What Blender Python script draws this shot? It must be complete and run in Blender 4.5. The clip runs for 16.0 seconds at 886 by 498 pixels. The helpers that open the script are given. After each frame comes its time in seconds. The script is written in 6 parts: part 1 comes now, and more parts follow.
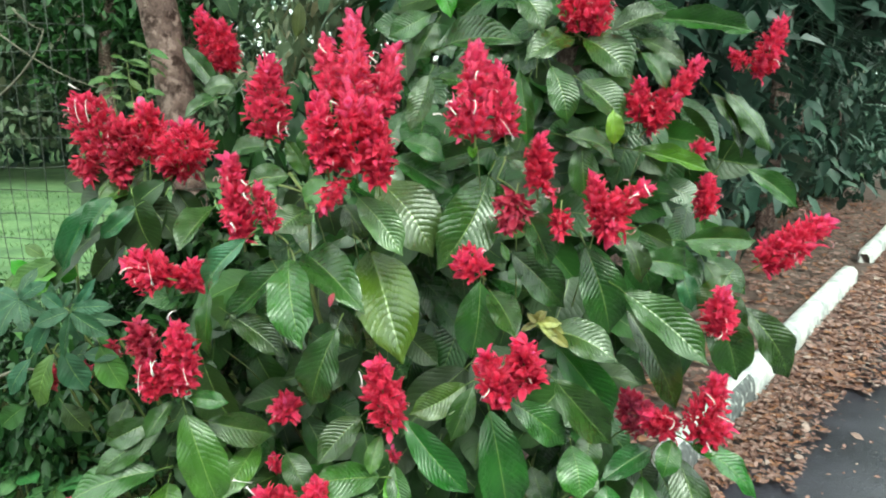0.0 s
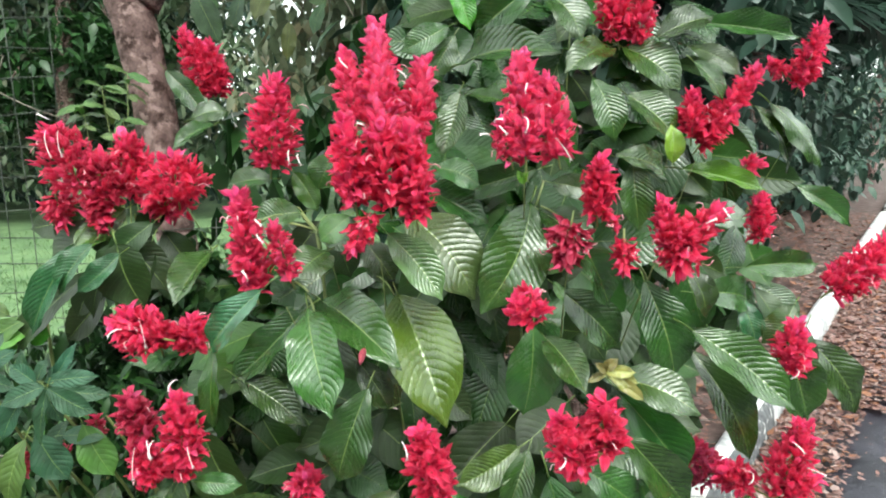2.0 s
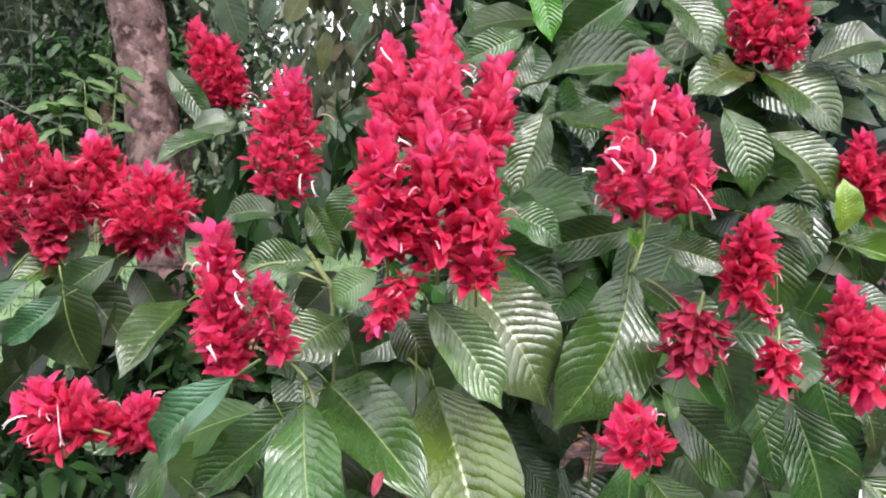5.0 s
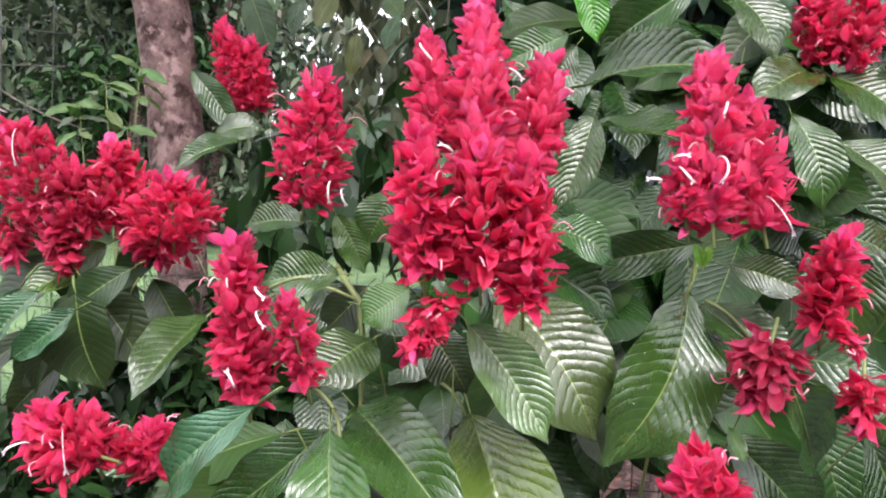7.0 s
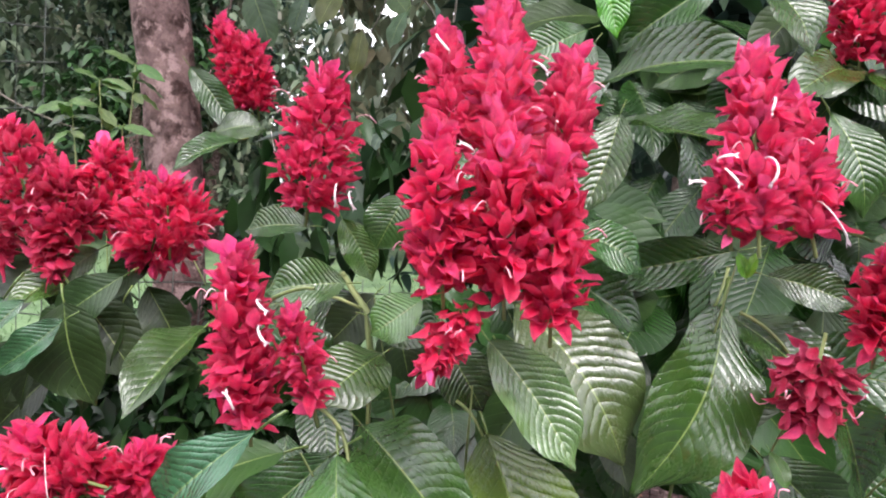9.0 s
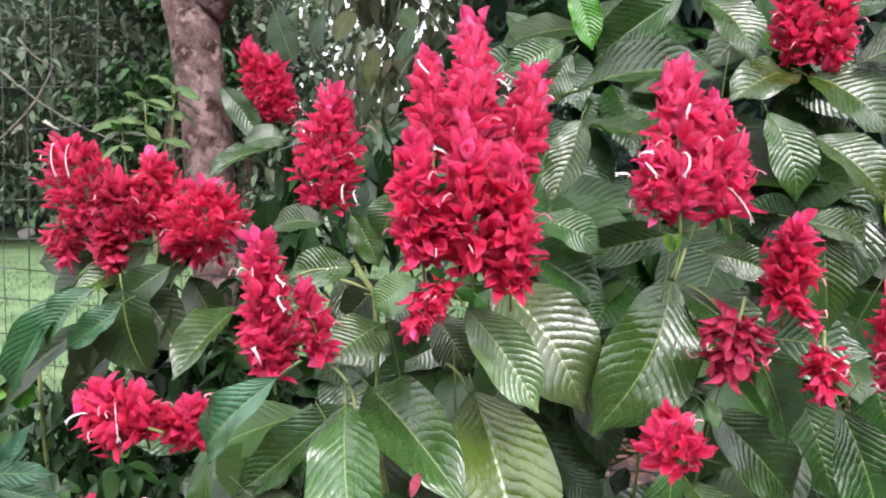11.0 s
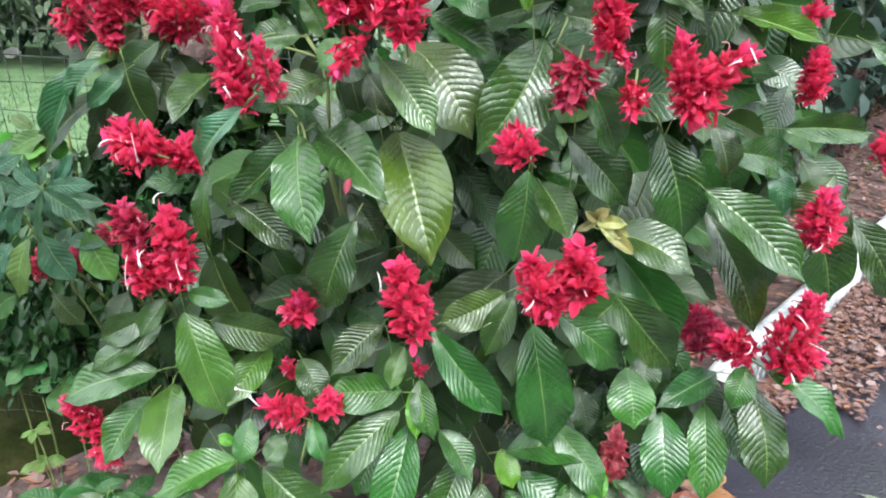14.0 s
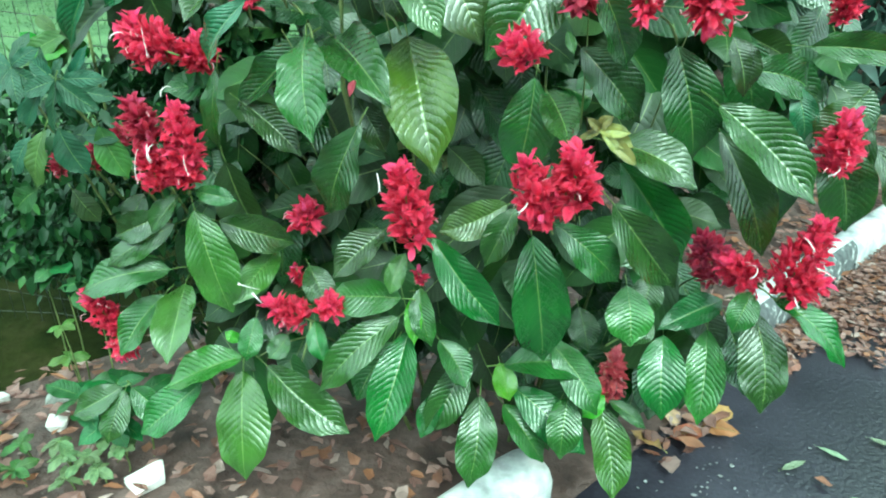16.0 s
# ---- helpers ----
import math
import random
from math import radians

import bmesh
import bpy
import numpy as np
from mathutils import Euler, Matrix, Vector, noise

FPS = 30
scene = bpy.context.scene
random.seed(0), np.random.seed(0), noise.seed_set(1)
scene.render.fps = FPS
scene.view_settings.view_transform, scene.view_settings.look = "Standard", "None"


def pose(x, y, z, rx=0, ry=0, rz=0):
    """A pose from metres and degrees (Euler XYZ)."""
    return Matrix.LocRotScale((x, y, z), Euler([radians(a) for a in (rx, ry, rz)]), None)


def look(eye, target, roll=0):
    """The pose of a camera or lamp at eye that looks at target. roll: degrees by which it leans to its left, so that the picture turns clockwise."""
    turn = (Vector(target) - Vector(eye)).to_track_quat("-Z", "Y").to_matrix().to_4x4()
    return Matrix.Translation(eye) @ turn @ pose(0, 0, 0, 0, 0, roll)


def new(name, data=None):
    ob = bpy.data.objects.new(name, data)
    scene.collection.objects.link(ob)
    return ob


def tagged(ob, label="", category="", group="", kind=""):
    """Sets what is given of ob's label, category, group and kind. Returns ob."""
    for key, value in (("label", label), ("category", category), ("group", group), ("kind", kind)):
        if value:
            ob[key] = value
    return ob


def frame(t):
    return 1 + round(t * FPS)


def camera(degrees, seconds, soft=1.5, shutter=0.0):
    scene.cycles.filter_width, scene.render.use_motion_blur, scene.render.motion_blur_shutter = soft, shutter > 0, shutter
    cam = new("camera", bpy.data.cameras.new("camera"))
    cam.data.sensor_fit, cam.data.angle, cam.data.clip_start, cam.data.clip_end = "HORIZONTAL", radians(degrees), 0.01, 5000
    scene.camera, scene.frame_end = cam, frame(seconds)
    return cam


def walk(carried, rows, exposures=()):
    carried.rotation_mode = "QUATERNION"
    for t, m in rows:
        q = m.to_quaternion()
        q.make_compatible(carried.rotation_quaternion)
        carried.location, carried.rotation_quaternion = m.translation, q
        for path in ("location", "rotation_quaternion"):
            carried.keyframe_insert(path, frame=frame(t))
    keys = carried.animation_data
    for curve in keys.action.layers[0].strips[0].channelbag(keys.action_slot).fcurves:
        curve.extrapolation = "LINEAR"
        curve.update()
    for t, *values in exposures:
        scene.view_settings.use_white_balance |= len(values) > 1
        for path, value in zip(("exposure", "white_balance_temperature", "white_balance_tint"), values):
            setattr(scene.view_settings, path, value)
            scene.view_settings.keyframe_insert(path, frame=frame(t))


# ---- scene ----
cam = camera(67.5, 16.0, soft=2.0)
PLAN = 1.3  # metres to one unit of the plan in which the place is laid out below
METRES, EYE, TILT, LEAN, TURN = 1.3 * PLAN, 1.17 * PLAN, -12.0, 0.0, 0.0
EXPOSURES = [(0.0, 1.35, 6350, -21.0), (1.5, 1.5, 6300, -6.0), (2.2, 1.53, 6300, -3.0), (3.0, 1.55, 6300, 6.0), (6.5, 1.54, 6250, 18.0), (9.0, 1.53, 6200, 19.0), (12.0, 1.55, 6150, 13.0), (13.5, 1.54, 6000, 4.0), (14.0, 1.55, 5950, 2.0), (14.5, 1.45, 5900, -22.0), (15.4, 1.57, 5400, -33.0), (16.0, 1.53, 5350, -37.0)]
ROWS = [
    (0.0, 0.0, 0.0, 0.0, -0.0, 0.0, -0.0),
    (0.5, -0.0575, 0.0419, 0.0068, -3.31, 2.08, 2.05),
    (1.0, -0.0858, 0.0798, 0.0115, -5.7, 2.31, 1.48),
    (1.5, -0.099, 0.1015, 0.0156, -3.29, 2.54, 1.96),
    (2.0, -0.0891, 0.1268, 0.0208, -2.74, 2.17, 2.31),
    (2.5, -0.0588, 0.1621, 0.0294, 1.57, 4.26, -0.22),
    (3.0, -0.0379, 0.1988, 0.0337, 1.34, 2.74, -2.22),
    (3.5, -0.0569, 0.2452, 0.0409, 0.15, 3.72, -2.37),
    (4.0, -0.0836, 0.301, 0.0478, -1.41, 4.77, -2.33),
    (6.5, -0.1186, 0.3923, 0.0644, 0.93, 6.58, -3.03),
    (7.0, -0.1227, 0.4102, 0.0678, 1.17, 6.66, -3.4),
    (7.5, -0.1253, 0.4291, 0.0715, 1.46, 6.71, -3.94),
    (8.0, -0.1282, 0.4443, 0.0749, 0.79, 6.91, -4.12),
    (8.5, -0.132, 0.4548, 0.0757, 1.29, 6.49, -3.92),
    (9.0, -0.1363, 0.4472, 0.0748, 1.07, 6.93, -3.55),
    (11.5, -0.0716, 0.3204, 0.0428, 4.19, 6.91, -2.56),
    (12.0, -0.0523, 0.2868, 0.0256, 4.01, 2.35, -2.32),
    (12.5, -0.0627, 0.2469, 0.0175, 2.42, 0.32, -1.24),
    (13.0, -0.0691, 0.2022, 0.0036, 2.04, -2.16, -0.67),
    (13.5, -0.0439, 0.1675, -0.0084, 3.69, -6.6, -1.1),
    (14.0, 0.0074, 0.1539, -0.0236, 4.04, -8.57, -1.66),
    (14.5, 0.0086, 0.1524, -0.0292, 6.12, -9.2, -2.13),
    (15.0, 0.0089, 0.1487, -0.0389, 5.53, -10.91, -2.49),
    (15.5, 0.0235, 0.1504, -0.0571, 5.97, -14.24, -2.86),
    (16.0, 0.0514, 0.1473, -0.0675, 7.65, -13.17, -3.51),
]
walk(cam, [(t, pose(0, 0, EYE, TILT, LEAN, TURN) @ pose(METRES * x, METRES * y, METRES * z, 90 + pitch, roll, yaw)) for t, x, y, z, yaw, pitch, roll in ROWS], EXPOSURES)

# ---- world and light: a bright overcast afternoon after rain ----
world = bpy.data.worlds.new("overcast_sky")
scene.world = world
world.use_nodes = True
wn, wl = world.node_tree.nodes, world.node_tree.links
sky = wn.new("ShaderNodeTexSky")
sky.sky_type, sky.sun_disc = "NISHITA", False
sky.sun_elevation, sky.sun_rotation = radians(52), radians(160)
sky.air_density, sky.dust_density = 1.0, 3.0
SKY_STRENGTH = 0.12
wn["Background"].inputs["Strength"].default_value = SKY_STRENGTH
mixw = wn.new("ShaderNodeMix")
mixw.data_type = "RGBA"
mixw.inputs["Factor"].default_value = 0.85
wtex = wn.new("ShaderNodeTexCoord")
wsep = wn.new("ShaderNodeSeparateXYZ")
wl.new(wtex.outputs["Generated"], wsep.inputs[0])
wramp = wn.new("ShaderNodeValToRGB")
wramp.color_ramp.elements[0].position, wramp.color_ramp.elements[0].color = 0.0, (0.52, 0.52, 0.52, 1)
wramp.color_ramp.elements[1].position, wramp.color_ramp.elements[1].color = 0.9, (1.2, 1.19, 1.17, 1)
wl.new(wsep.outputs[2], wramp.inputs["Fac"])
wscale = wn.new("ShaderNodeMix")
wscale.data_type, wscale.blend_type = "RGBA", "MULTIPLY"
wscale.inputs["Factor"].default_value = 1.0
wscale.inputs["B"].default_value = (17.0, 17.0, 17.0, 1)
wl.new(wramp.outputs["Color"], wscale.inputs["A"])
wl.new(wscale.outputs["Result"], mixw.inputs["B"])
wl.new(sky.outputs["Color"], mixw.inputs["A"])
wl.new(mixw.outputs["Result"], wn["Background"].inputs["Color"])
sun_data = bpy.data.lights.new("sun", "SUN")
sun_data.energy, sun_data.angle, sun_data.color = 1.5, radians(20), (1.0, 0.96, 0.9)
sun = new("sun", sun_data)
sun.matrix_world = look((1.8, -3.8, 7), (0, 1.2, 0.5))


# ---- materials ----
def material(name, rough=0.6, spec=0.5):
    m = bpy.data.materials.new(name)
    m.use_nodes = True
    nt = m.node_tree
    b = nt.nodes["Principled BSDF"]
    b.inputs["Roughness"].default_value = rough
    b.inputs["Specular IOR Level"].default_value = spec
    return m, nt, b


def node(nt, kind, **kw):
    n = nt.nodes.new(kind)
    for k, v in kw.items():
        n.inputs[k].default_value = v
    return n


def ramp(nt, src, stops):
    r = nt.nodes.new("ShaderNodeValToRGB")
    while len(r.color_ramp.elements) < len(stops):
        r.color_ramp.elements.new(0.5)
    for e, (p, c) in zip(r.color_ramp.elements, stops):
        e.position, e.color = p, (*c, 1)
    nt.links.new(src, r.inputs["Fac"])
    return r.outputs["Color"]


def mathn(nt, op, a, b=None):
    n = nt.nodes.new("ShaderNodeMath")
    n.operation = op
    for i, v in enumerate((a, b)):
        if v is None:
            continue
        if isinstance(v, (int, float)):
            n.inputs[i].default_value = v
        else:
            nt.links.new(v, n.inputs[i])
    return n.outputs[0]


def mixc(nt, fac, a, b, mode="MIX"):
    n = nt.nodes.new("ShaderNodeMix")
    n.data_type, n.blend_type = "RGBA", mode
    for name, v in (("Factor", fac), ("A", a), ("B", b)):
        if isinstance(v, (int, float)):
            n.inputs[name].default_value = v
        elif isinstance(v, tuple):
            n.inputs[name].default_value = (*v, 1)
        else:
            nt.links.new(v, n.inputs[name])
    return n.outputs["Result"]


def bump(nt, b, height, strength, distance):
    n = nt.nodes.new("ShaderNodeBump")
    n.inputs["Strength"].default_value, n.inputs["Distance"].default_value = strength, distance * PLAN
    nt.links.new(height, n.inputs["Height"])
    nt.links.new(n.outputs["Normal"], b.inputs["Normal"])


def drops(nt, vector, scale, share):
    """Height of small water drops left by the rain: sparse round domes."""
    vo = node(nt, "ShaderNodeTexVoronoi", Scale=scale)
    nt.links.new(vector, vo.inputs["Vector"])
    sep = nt.nodes.new("ShaderNodeSeparateColor")
    nt.links.new(vo.outputs["Color"], sep.inputs[0])
    some = mathn(nt, "LESS_THAN", sep.outputs[0], share)
    size = mathn(nt, "ADD", mathn(nt, "MULTIPLY", sep.outputs[1], 0.2), 0.12)
    dome = mathn(nt, "MAXIMUM", mathn(nt, "SUBTRACT", 1.0, mathn(nt, "DIVIDE", vo.outputs["Distance"], size)), 0.0)
    return mathn(nt, "MULTIPLY", mathn(nt, "POWER", dome, 0.5), some)


def add_translucent(nt, b, colour, amount):
    t = nt.nodes.new("ShaderNodeBsdfTranslucent")
    nt.links.new(colour, t.inputs["Color"])
    mx = nt.nodes.new("ShaderNodeMixShader")
    mx.inputs["Fac"].default_value = amount
    nt.links.new(b.outputs[0], mx.inputs[1])
    nt.links.new(t.outputs[0], mx.inputs[2])
    nt.links.new(mx.outputs[0], nt.nodes["Material Output"].inputs["Surface"])


def leaf_material(name, rough, veins, gloss=0.5, relief=0.42, sweep=0.24):
    """Leaf tissue tinted by the object's own colour, with pale midrib, side veins, blotches and pucker."""
    m, nt, b = material(name, rough, gloss)
    info = nt.nodes.new("ShaderNodeObjectInfo")
    uv = nt.nodes.new("ShaderNodeUVMap")
    sep = nt.nodes.new("ShaderNodeSeparateXYZ")
    nt.links.new(uv.outputs[0], sep.inputs[0])
    u, v = sep.outputs[0], sep.outputs[1]
    tex = nt.nodes.new("ShaderNodeTexCoord")
    lone = nt.nodes.new("ShaderNodeCombineXYZ")
    nt.links.new(mathn(nt, "MULTIPLY", info.outputs["Random"], 40.0), lone.inputs[0])
    shift = nt.nodes.new("ShaderNodeVectorMath")
    shift.operation = "ADD"
    nt.links.new(tex.outputs["Object"], shift.inputs[0])
    nt.links.new(lone.outputs[0], shift.inputs[1])
    big = node(nt, "ShaderNodeTexNoise", Scale=3.0, Detail=3.0)
    fine = node(nt, "ShaderNodeTexNoise", Scale=60.0, Detail=4.0)
    vague = node(nt, "ShaderNodeTexNoise", Scale=2.4, Detail=2.0)
    stray = node(nt, "ShaderNodeTexNoise", Scale=7.0, Detail=1.0)
    for n in (big, fine, vague, stray):
        nt.links.new(shift.outputs[0], n.inputs["Vector"])
    av = mathn(nt, "ABSOLUTE", mathn(nt, "SUBTRACT", v, 0.5))
    rib = mathn(nt, "LESS_THAN", av, mathn(nt, "SUBTRACT", 0.012, mathn(nt, "MULTIPLY", u, 0.006)))
    tone = ramp(nt, big.outputs[0], [(0.3, (0.68, 0.7, 0.62)), (0.7, (1.22, 1.16, 1.1))])
    col = mixc(nt, 1.0, info.outputs["Color"], tone, "MULTIPLY")
    hue = nt.nodes.new("ShaderNodeHueSaturation")
    nt.links.new(col, hue.inputs["Color"])
    nt.links.new(mathn(nt, "ADD", mathn(nt, "MULTIPLY", info.outputs["Random"], 0.04), 0.48), hue.inputs["Hue"])
    nt.links.new(mathn(nt, "ADD", mathn(nt, "MULTIPLY", info.outputs["Random"], 0.5), 0.75), hue.inputs["Value"])
    col = hue.outputs["Color"]
    # side veins: the phase runs along the blade, sweeps towards the tip and strays a little
    bow = mathn(nt, "MULTIPLY", mathn(nt, "POWER", mathn(nt, "MULTIPLY", av, 2.0), 1.25), sweep)
    wander = mathn(nt, "MULTIPLY", mathn(nt, "SUBTRACT", stray.outputs[0], 0.5), 0.035)
    ph = mathn(nt, "MULTIPLY", mathn(nt, "ADD", mathn(nt, "SUBTRACT", u, bow), wander), veins)
    wave = mathn(nt, "ABSOLUTE", mathn(nt, "SINE", mathn(nt, "MULTIPLY", ph, math.pi)))
    vein = mathn(nt, "LESS_THAN", wave, 0.11)
    col = mixc(nt, mathn(nt, "MULTIPLY", vein, 0.14), col, (0.14, 0.24, 0.06))
    col = mixc(nt, mathn(nt, "MULTIPLY", rib, 0.6), col, (0.24, 0.32, 0.10))
    nt.links.new(col, b.inputs["Base Color"])
    rr = mathn(nt, "ADD", mathn(nt, "MULTIPLY", vague.outputs[0], 0.2), mathn(nt, "ADD", mathn(nt, "MULTIPLY", fine.outputs[0], 0.12), rough - 0.14))
    # puckers between the side veins run across them
    comb = nt.nodes.new("ShaderNodeCombineXYZ")
    nt.links.new(mathn(nt, "MULTIPLY", ph, 1.3), comb.inputs[0])
    nt.links.new(mathn(nt, "MULTIPLY", v, 26.0), comb.inputs[1])
    nt.links.new(mathn(nt, "MULTIPLY", info.outputs["Random"], 50.0), comb.inputs[2])
    pucker = node(nt, "ShaderNodeTexNoise", Scale=1.0, Detail=2.0)
    nt.links.new(comb.outputs[0], pucker.inputs["Vector"])
    patch = ramp(nt, vague.outputs[0], [(0.36, (0.25, 0.25, 0.25)), (0.62, (1, 1, 1))])
    dome = mathn(nt, "MULTIPLY", mathn(nt, "POWER", wave, 0.6), patch)
    h = mathn(nt, "ADD", dome, mathn(nt, "MULTIPLY", pucker.outputs[0], 0.6))
    h = mathn(nt, "ADD", h, mathn(nt, "MULTIPLY", fine.outputs[0], 0.12))
    wet = drops(nt, shift.outputs[0], 42.0, 0.16)
    nt.links.new(mathn(nt, "MULTIPLY", rr, mathn(nt, "SUBTRACT", 1.0, mathn(nt, "MULTIPLY", mathn(nt, "GREATER_THAN", wet, 0.01), 0.75))), b.inputs["Roughness"])
    bump(nt, b, mathn(nt, "ADD", h, mathn(nt, "MULTIPLY", wet, 1.2)), relief, 0.0022)
    add_translucent(nt, b, mixc(nt, 1.0, col, (1.3, 1.4, 0.6), "MULTIPLY"), 0.18)
    return m


def bract_material():
    m, nt, b = material("crimson_bract", 0.36, 0.4)
    info = nt.nodes.new("ShaderNodeObjectInfo")
    uv = nt.nodes.new("ShaderNodeUVMap")
    sep = nt.nodes.new("ShaderNodeSeparateXYZ")
    nt.links.new(uv.outputs[0], sep.inputs[0])
    tex = nt.nodes.new("ShaderNodeTexCoord")
    n1 = node(nt, "ShaderNodeTexNoise", Scale=5.0, Detail=3.0)
    nt.links.new(tex.outputs["Object"], n1.inputs["Vector"])
    streak = node(nt, "ShaderNodeTexNoise", Scale=9.0, Detail=2.0)
    mp = nt.nodes.new("ShaderNodeMapping")
    mp.inputs["Scale"].default_value = (0.4, 6.0, 1.0)
    nt.links.new(uv.outputs[0], mp.inputs["Vector"])
    nt.links.new(mp.outputs[0], streak.inputs["Vector"])
    rnd = info.outputs["Random"]
    shade = ramp(nt, rnd, [(0.0, (0.82, 0.7, 0.72)), (0.5, (1.0, 1.0, 1.0)), (0.85, (1.06, 1.9, 1.4)), (1.0, (1.12, 4.5, 2.6))])
    col = mixc(nt, 1.0, info.outputs["Color"], shade, "MULTIPLY")
    col = mixc(nt, 0.45, col, ramp(nt, streak.outputs[0], [(0.3, (0.6, 0.55, 0.6)), (0.7, (1.2, 1.3, 1.2))]), "MULTIPLY")
    col = mixc(nt, 0.5, col, ramp(nt, n1.outputs[0], [(0.35, (0.7, 0.65, 0.7)), (0.65, (1.15, 1.3, 1.2))]), "MULTIPLY")
    edge = mathn(nt, "MULTIPLY", mathn(nt, "ABSOLUTE", mathn(nt, "SUBTRACT", sep.outputs[1], 0.5)), 2.0)
    col = mixc(nt, ramp(nt, edge, [(0.55, (0, 0, 0)), (1.0, (0.38, 0.38, 0.38))]), col, (0.86, 0.16, 0.27))
    tip = ramp(nt, sep.outputs[0], [(0.45, (0, 0, 0)), (1.0, (0.42, 0.42, 0.42))])
    col = mixc(nt, tip, col, (0.86, 0.16, 0.28))
    base = ramp(nt, sep.outputs[0], [(0.0, (0.7, 0.6, 0.6)), (0.45, (1, 1, 1))])
    col = mixc(nt, 1.0, col, base, "MULTIPLY")
    nt.links.new(col, b.inputs["Base Color"])
    wet = drops(nt, tex.outputs["Object"], 5.5, 0.14)
    nt.links.new(mathn(nt, "SUBTRACT", 0.36, mathn(nt, "MULTIPLY", mathn(nt, "GREATER_THAN", wet, 0.01), 0.28)), b.inputs["Roughness"])
    bump(nt, b, mathn(nt, "ADD", mathn(nt, "ADD", streak.outputs[0], n1.outputs[0]), wet), 0.8, 0.0022)
    add_translucent(nt, b, mixc(nt, 1.0, col, (1.0, 0.9, 0.95), "MULTIPLY"), 0.5)
    return m


def bark_material(name, dark, pale, scale):
    """Flaky bark: dark ground, pale lichen patches and cracks across."""
    m, nt, b = material(name, 0.85, 0.25)
    tex = nt.nodes.new("ShaderNodeTexCoord")
    n1 = node(nt, "ShaderNodeTexNoise", Scale=scale, Detail=7.0, Roughness=0.7)
    n2 = node(nt, "ShaderNodeTexNoise", Scale=scale * 1.1, Detail=6.0, Roughness=0.65)
    mp = nt.nodes.new("ShaderNodeMapping")
    mp.inputs["Scale"].default_value = (0.8, 0.8, 2.6)
    nt.links.new(tex.outputs["Object"], mp.inputs["Vector"])
    crack = node(nt, "ShaderNodeTexVoronoi", Scale=scale * 2.6)
    crack.feature = "DISTANCE_TO_EDGE"
    warp = nt.nodes.new("ShaderNodeVectorMath")
    warp.operation = "MULTIPLY_ADD"
    warp.inputs[1].default_value = (0.12, 0.12, 0.12)
    nt.links.new(n1.outputs["Color"], warp.inputs[0])
    nt.links.new(mp.outputs[0], warp.inputs[2])
    nt.links.new(warp.outputs[0], crack.inputs["Vector"])
    for n in (n1, n2):
        nt.links.new(tex.outputs["Object"], n.inputs["Vector"])
    col = ramp(nt, n1.outputs[0], [(0.38, dark), (0.62, pale)])
    lichen = ramp(nt, n2.outputs[0], [(0.52, (0, 0, 0)), (0.60, (1, 1, 1))])
    col = mixc(nt, mathn(nt, "MULTIPLY", lichen, 0.7), col, tuple(min(1, c * 1.7 + 0.06) for c in pale))
    edge = ramp(nt, crack.outputs["Distance"], [(0.0, (0.45, 0.42, 0.42)), (0.045, (1, 1, 1))])
    col = mixc(nt, 0.7, col, edge, "MULTIPLY")
    nt.links.new(col, b.inputs["Base Color"])
    hh = mathn(nt, "ADD", mathn(nt, "MULTIPLY", edge, 0.25), n1.outputs[0])
    bump(nt, b, hh, 1.0, 0.012)
    return m


def mottled(name, colours, scale, rough, relief, spec=0.4, fine=40.0):
    m, nt, b = material(name, rough, spec)
    tex = nt.nodes.new("ShaderNodeTexCoord")
    n1 = node(nt, "ShaderNodeTexNoise", Scale=scale, Detail=5.0)
    n2 = node(nt, "ShaderNodeTexNoise", Scale=fine, Detail=4.0)
    for n in (n1, n2):
        nt.links.new(tex.outputs["Object"], n.inputs["Vector"])
    k = len(colours)
    col = ramp(nt, n1.outputs[0], [(0.3 + 0.4 * i / max(1, k - 1), c) for i, c in enumerate(colours)])
    col = mixc(nt, 0.6, col, ramp(nt, n2.outputs[0], [(0.3, (0.6, 0.6, 0.6)), (0.7, (1.3, 1.3, 1.3))]), "MULTIPLY")
    nt.links.new(col, b.inputs["Base Color"])
    bump(nt, b, n2.outputs[0], 0.7, relief)
    return m


def island_leaf(name, colours, rough=0.5):
    """For joined far foliage and litter: each leaf takes a tone of its own."""
    m, nt, b = material(name, rough, 0.25)
    geo = nt.nodes.new("ShaderNodeNewGeometry")
    k = len(colours)
    col = ramp(nt, geo.outputs["Random Per Island"], [(i / max(1, k - 1), c) for i, c in enumerate(colours)])
    tex = nt.nodes.new("ShaderNodeTexCoord")
    n1 = node(nt, "ShaderNodeTexNoise", Scale=30.0, Detail=3.0)
    nt.links.new(tex.outputs["Object"], n1.inputs["Vector"])
    col = mixc(nt, 0.5, col, ramp(nt, n1.outputs[0], [(0.3, (0.6, 0.6, 0.6)), (0.7, (1.3, 1.3, 1.3))]), "MULTIPLY")
    nt.links.new(col, b.inputs["Base Color"])
    add_translucent(nt, b, col, 0.15)
    return m


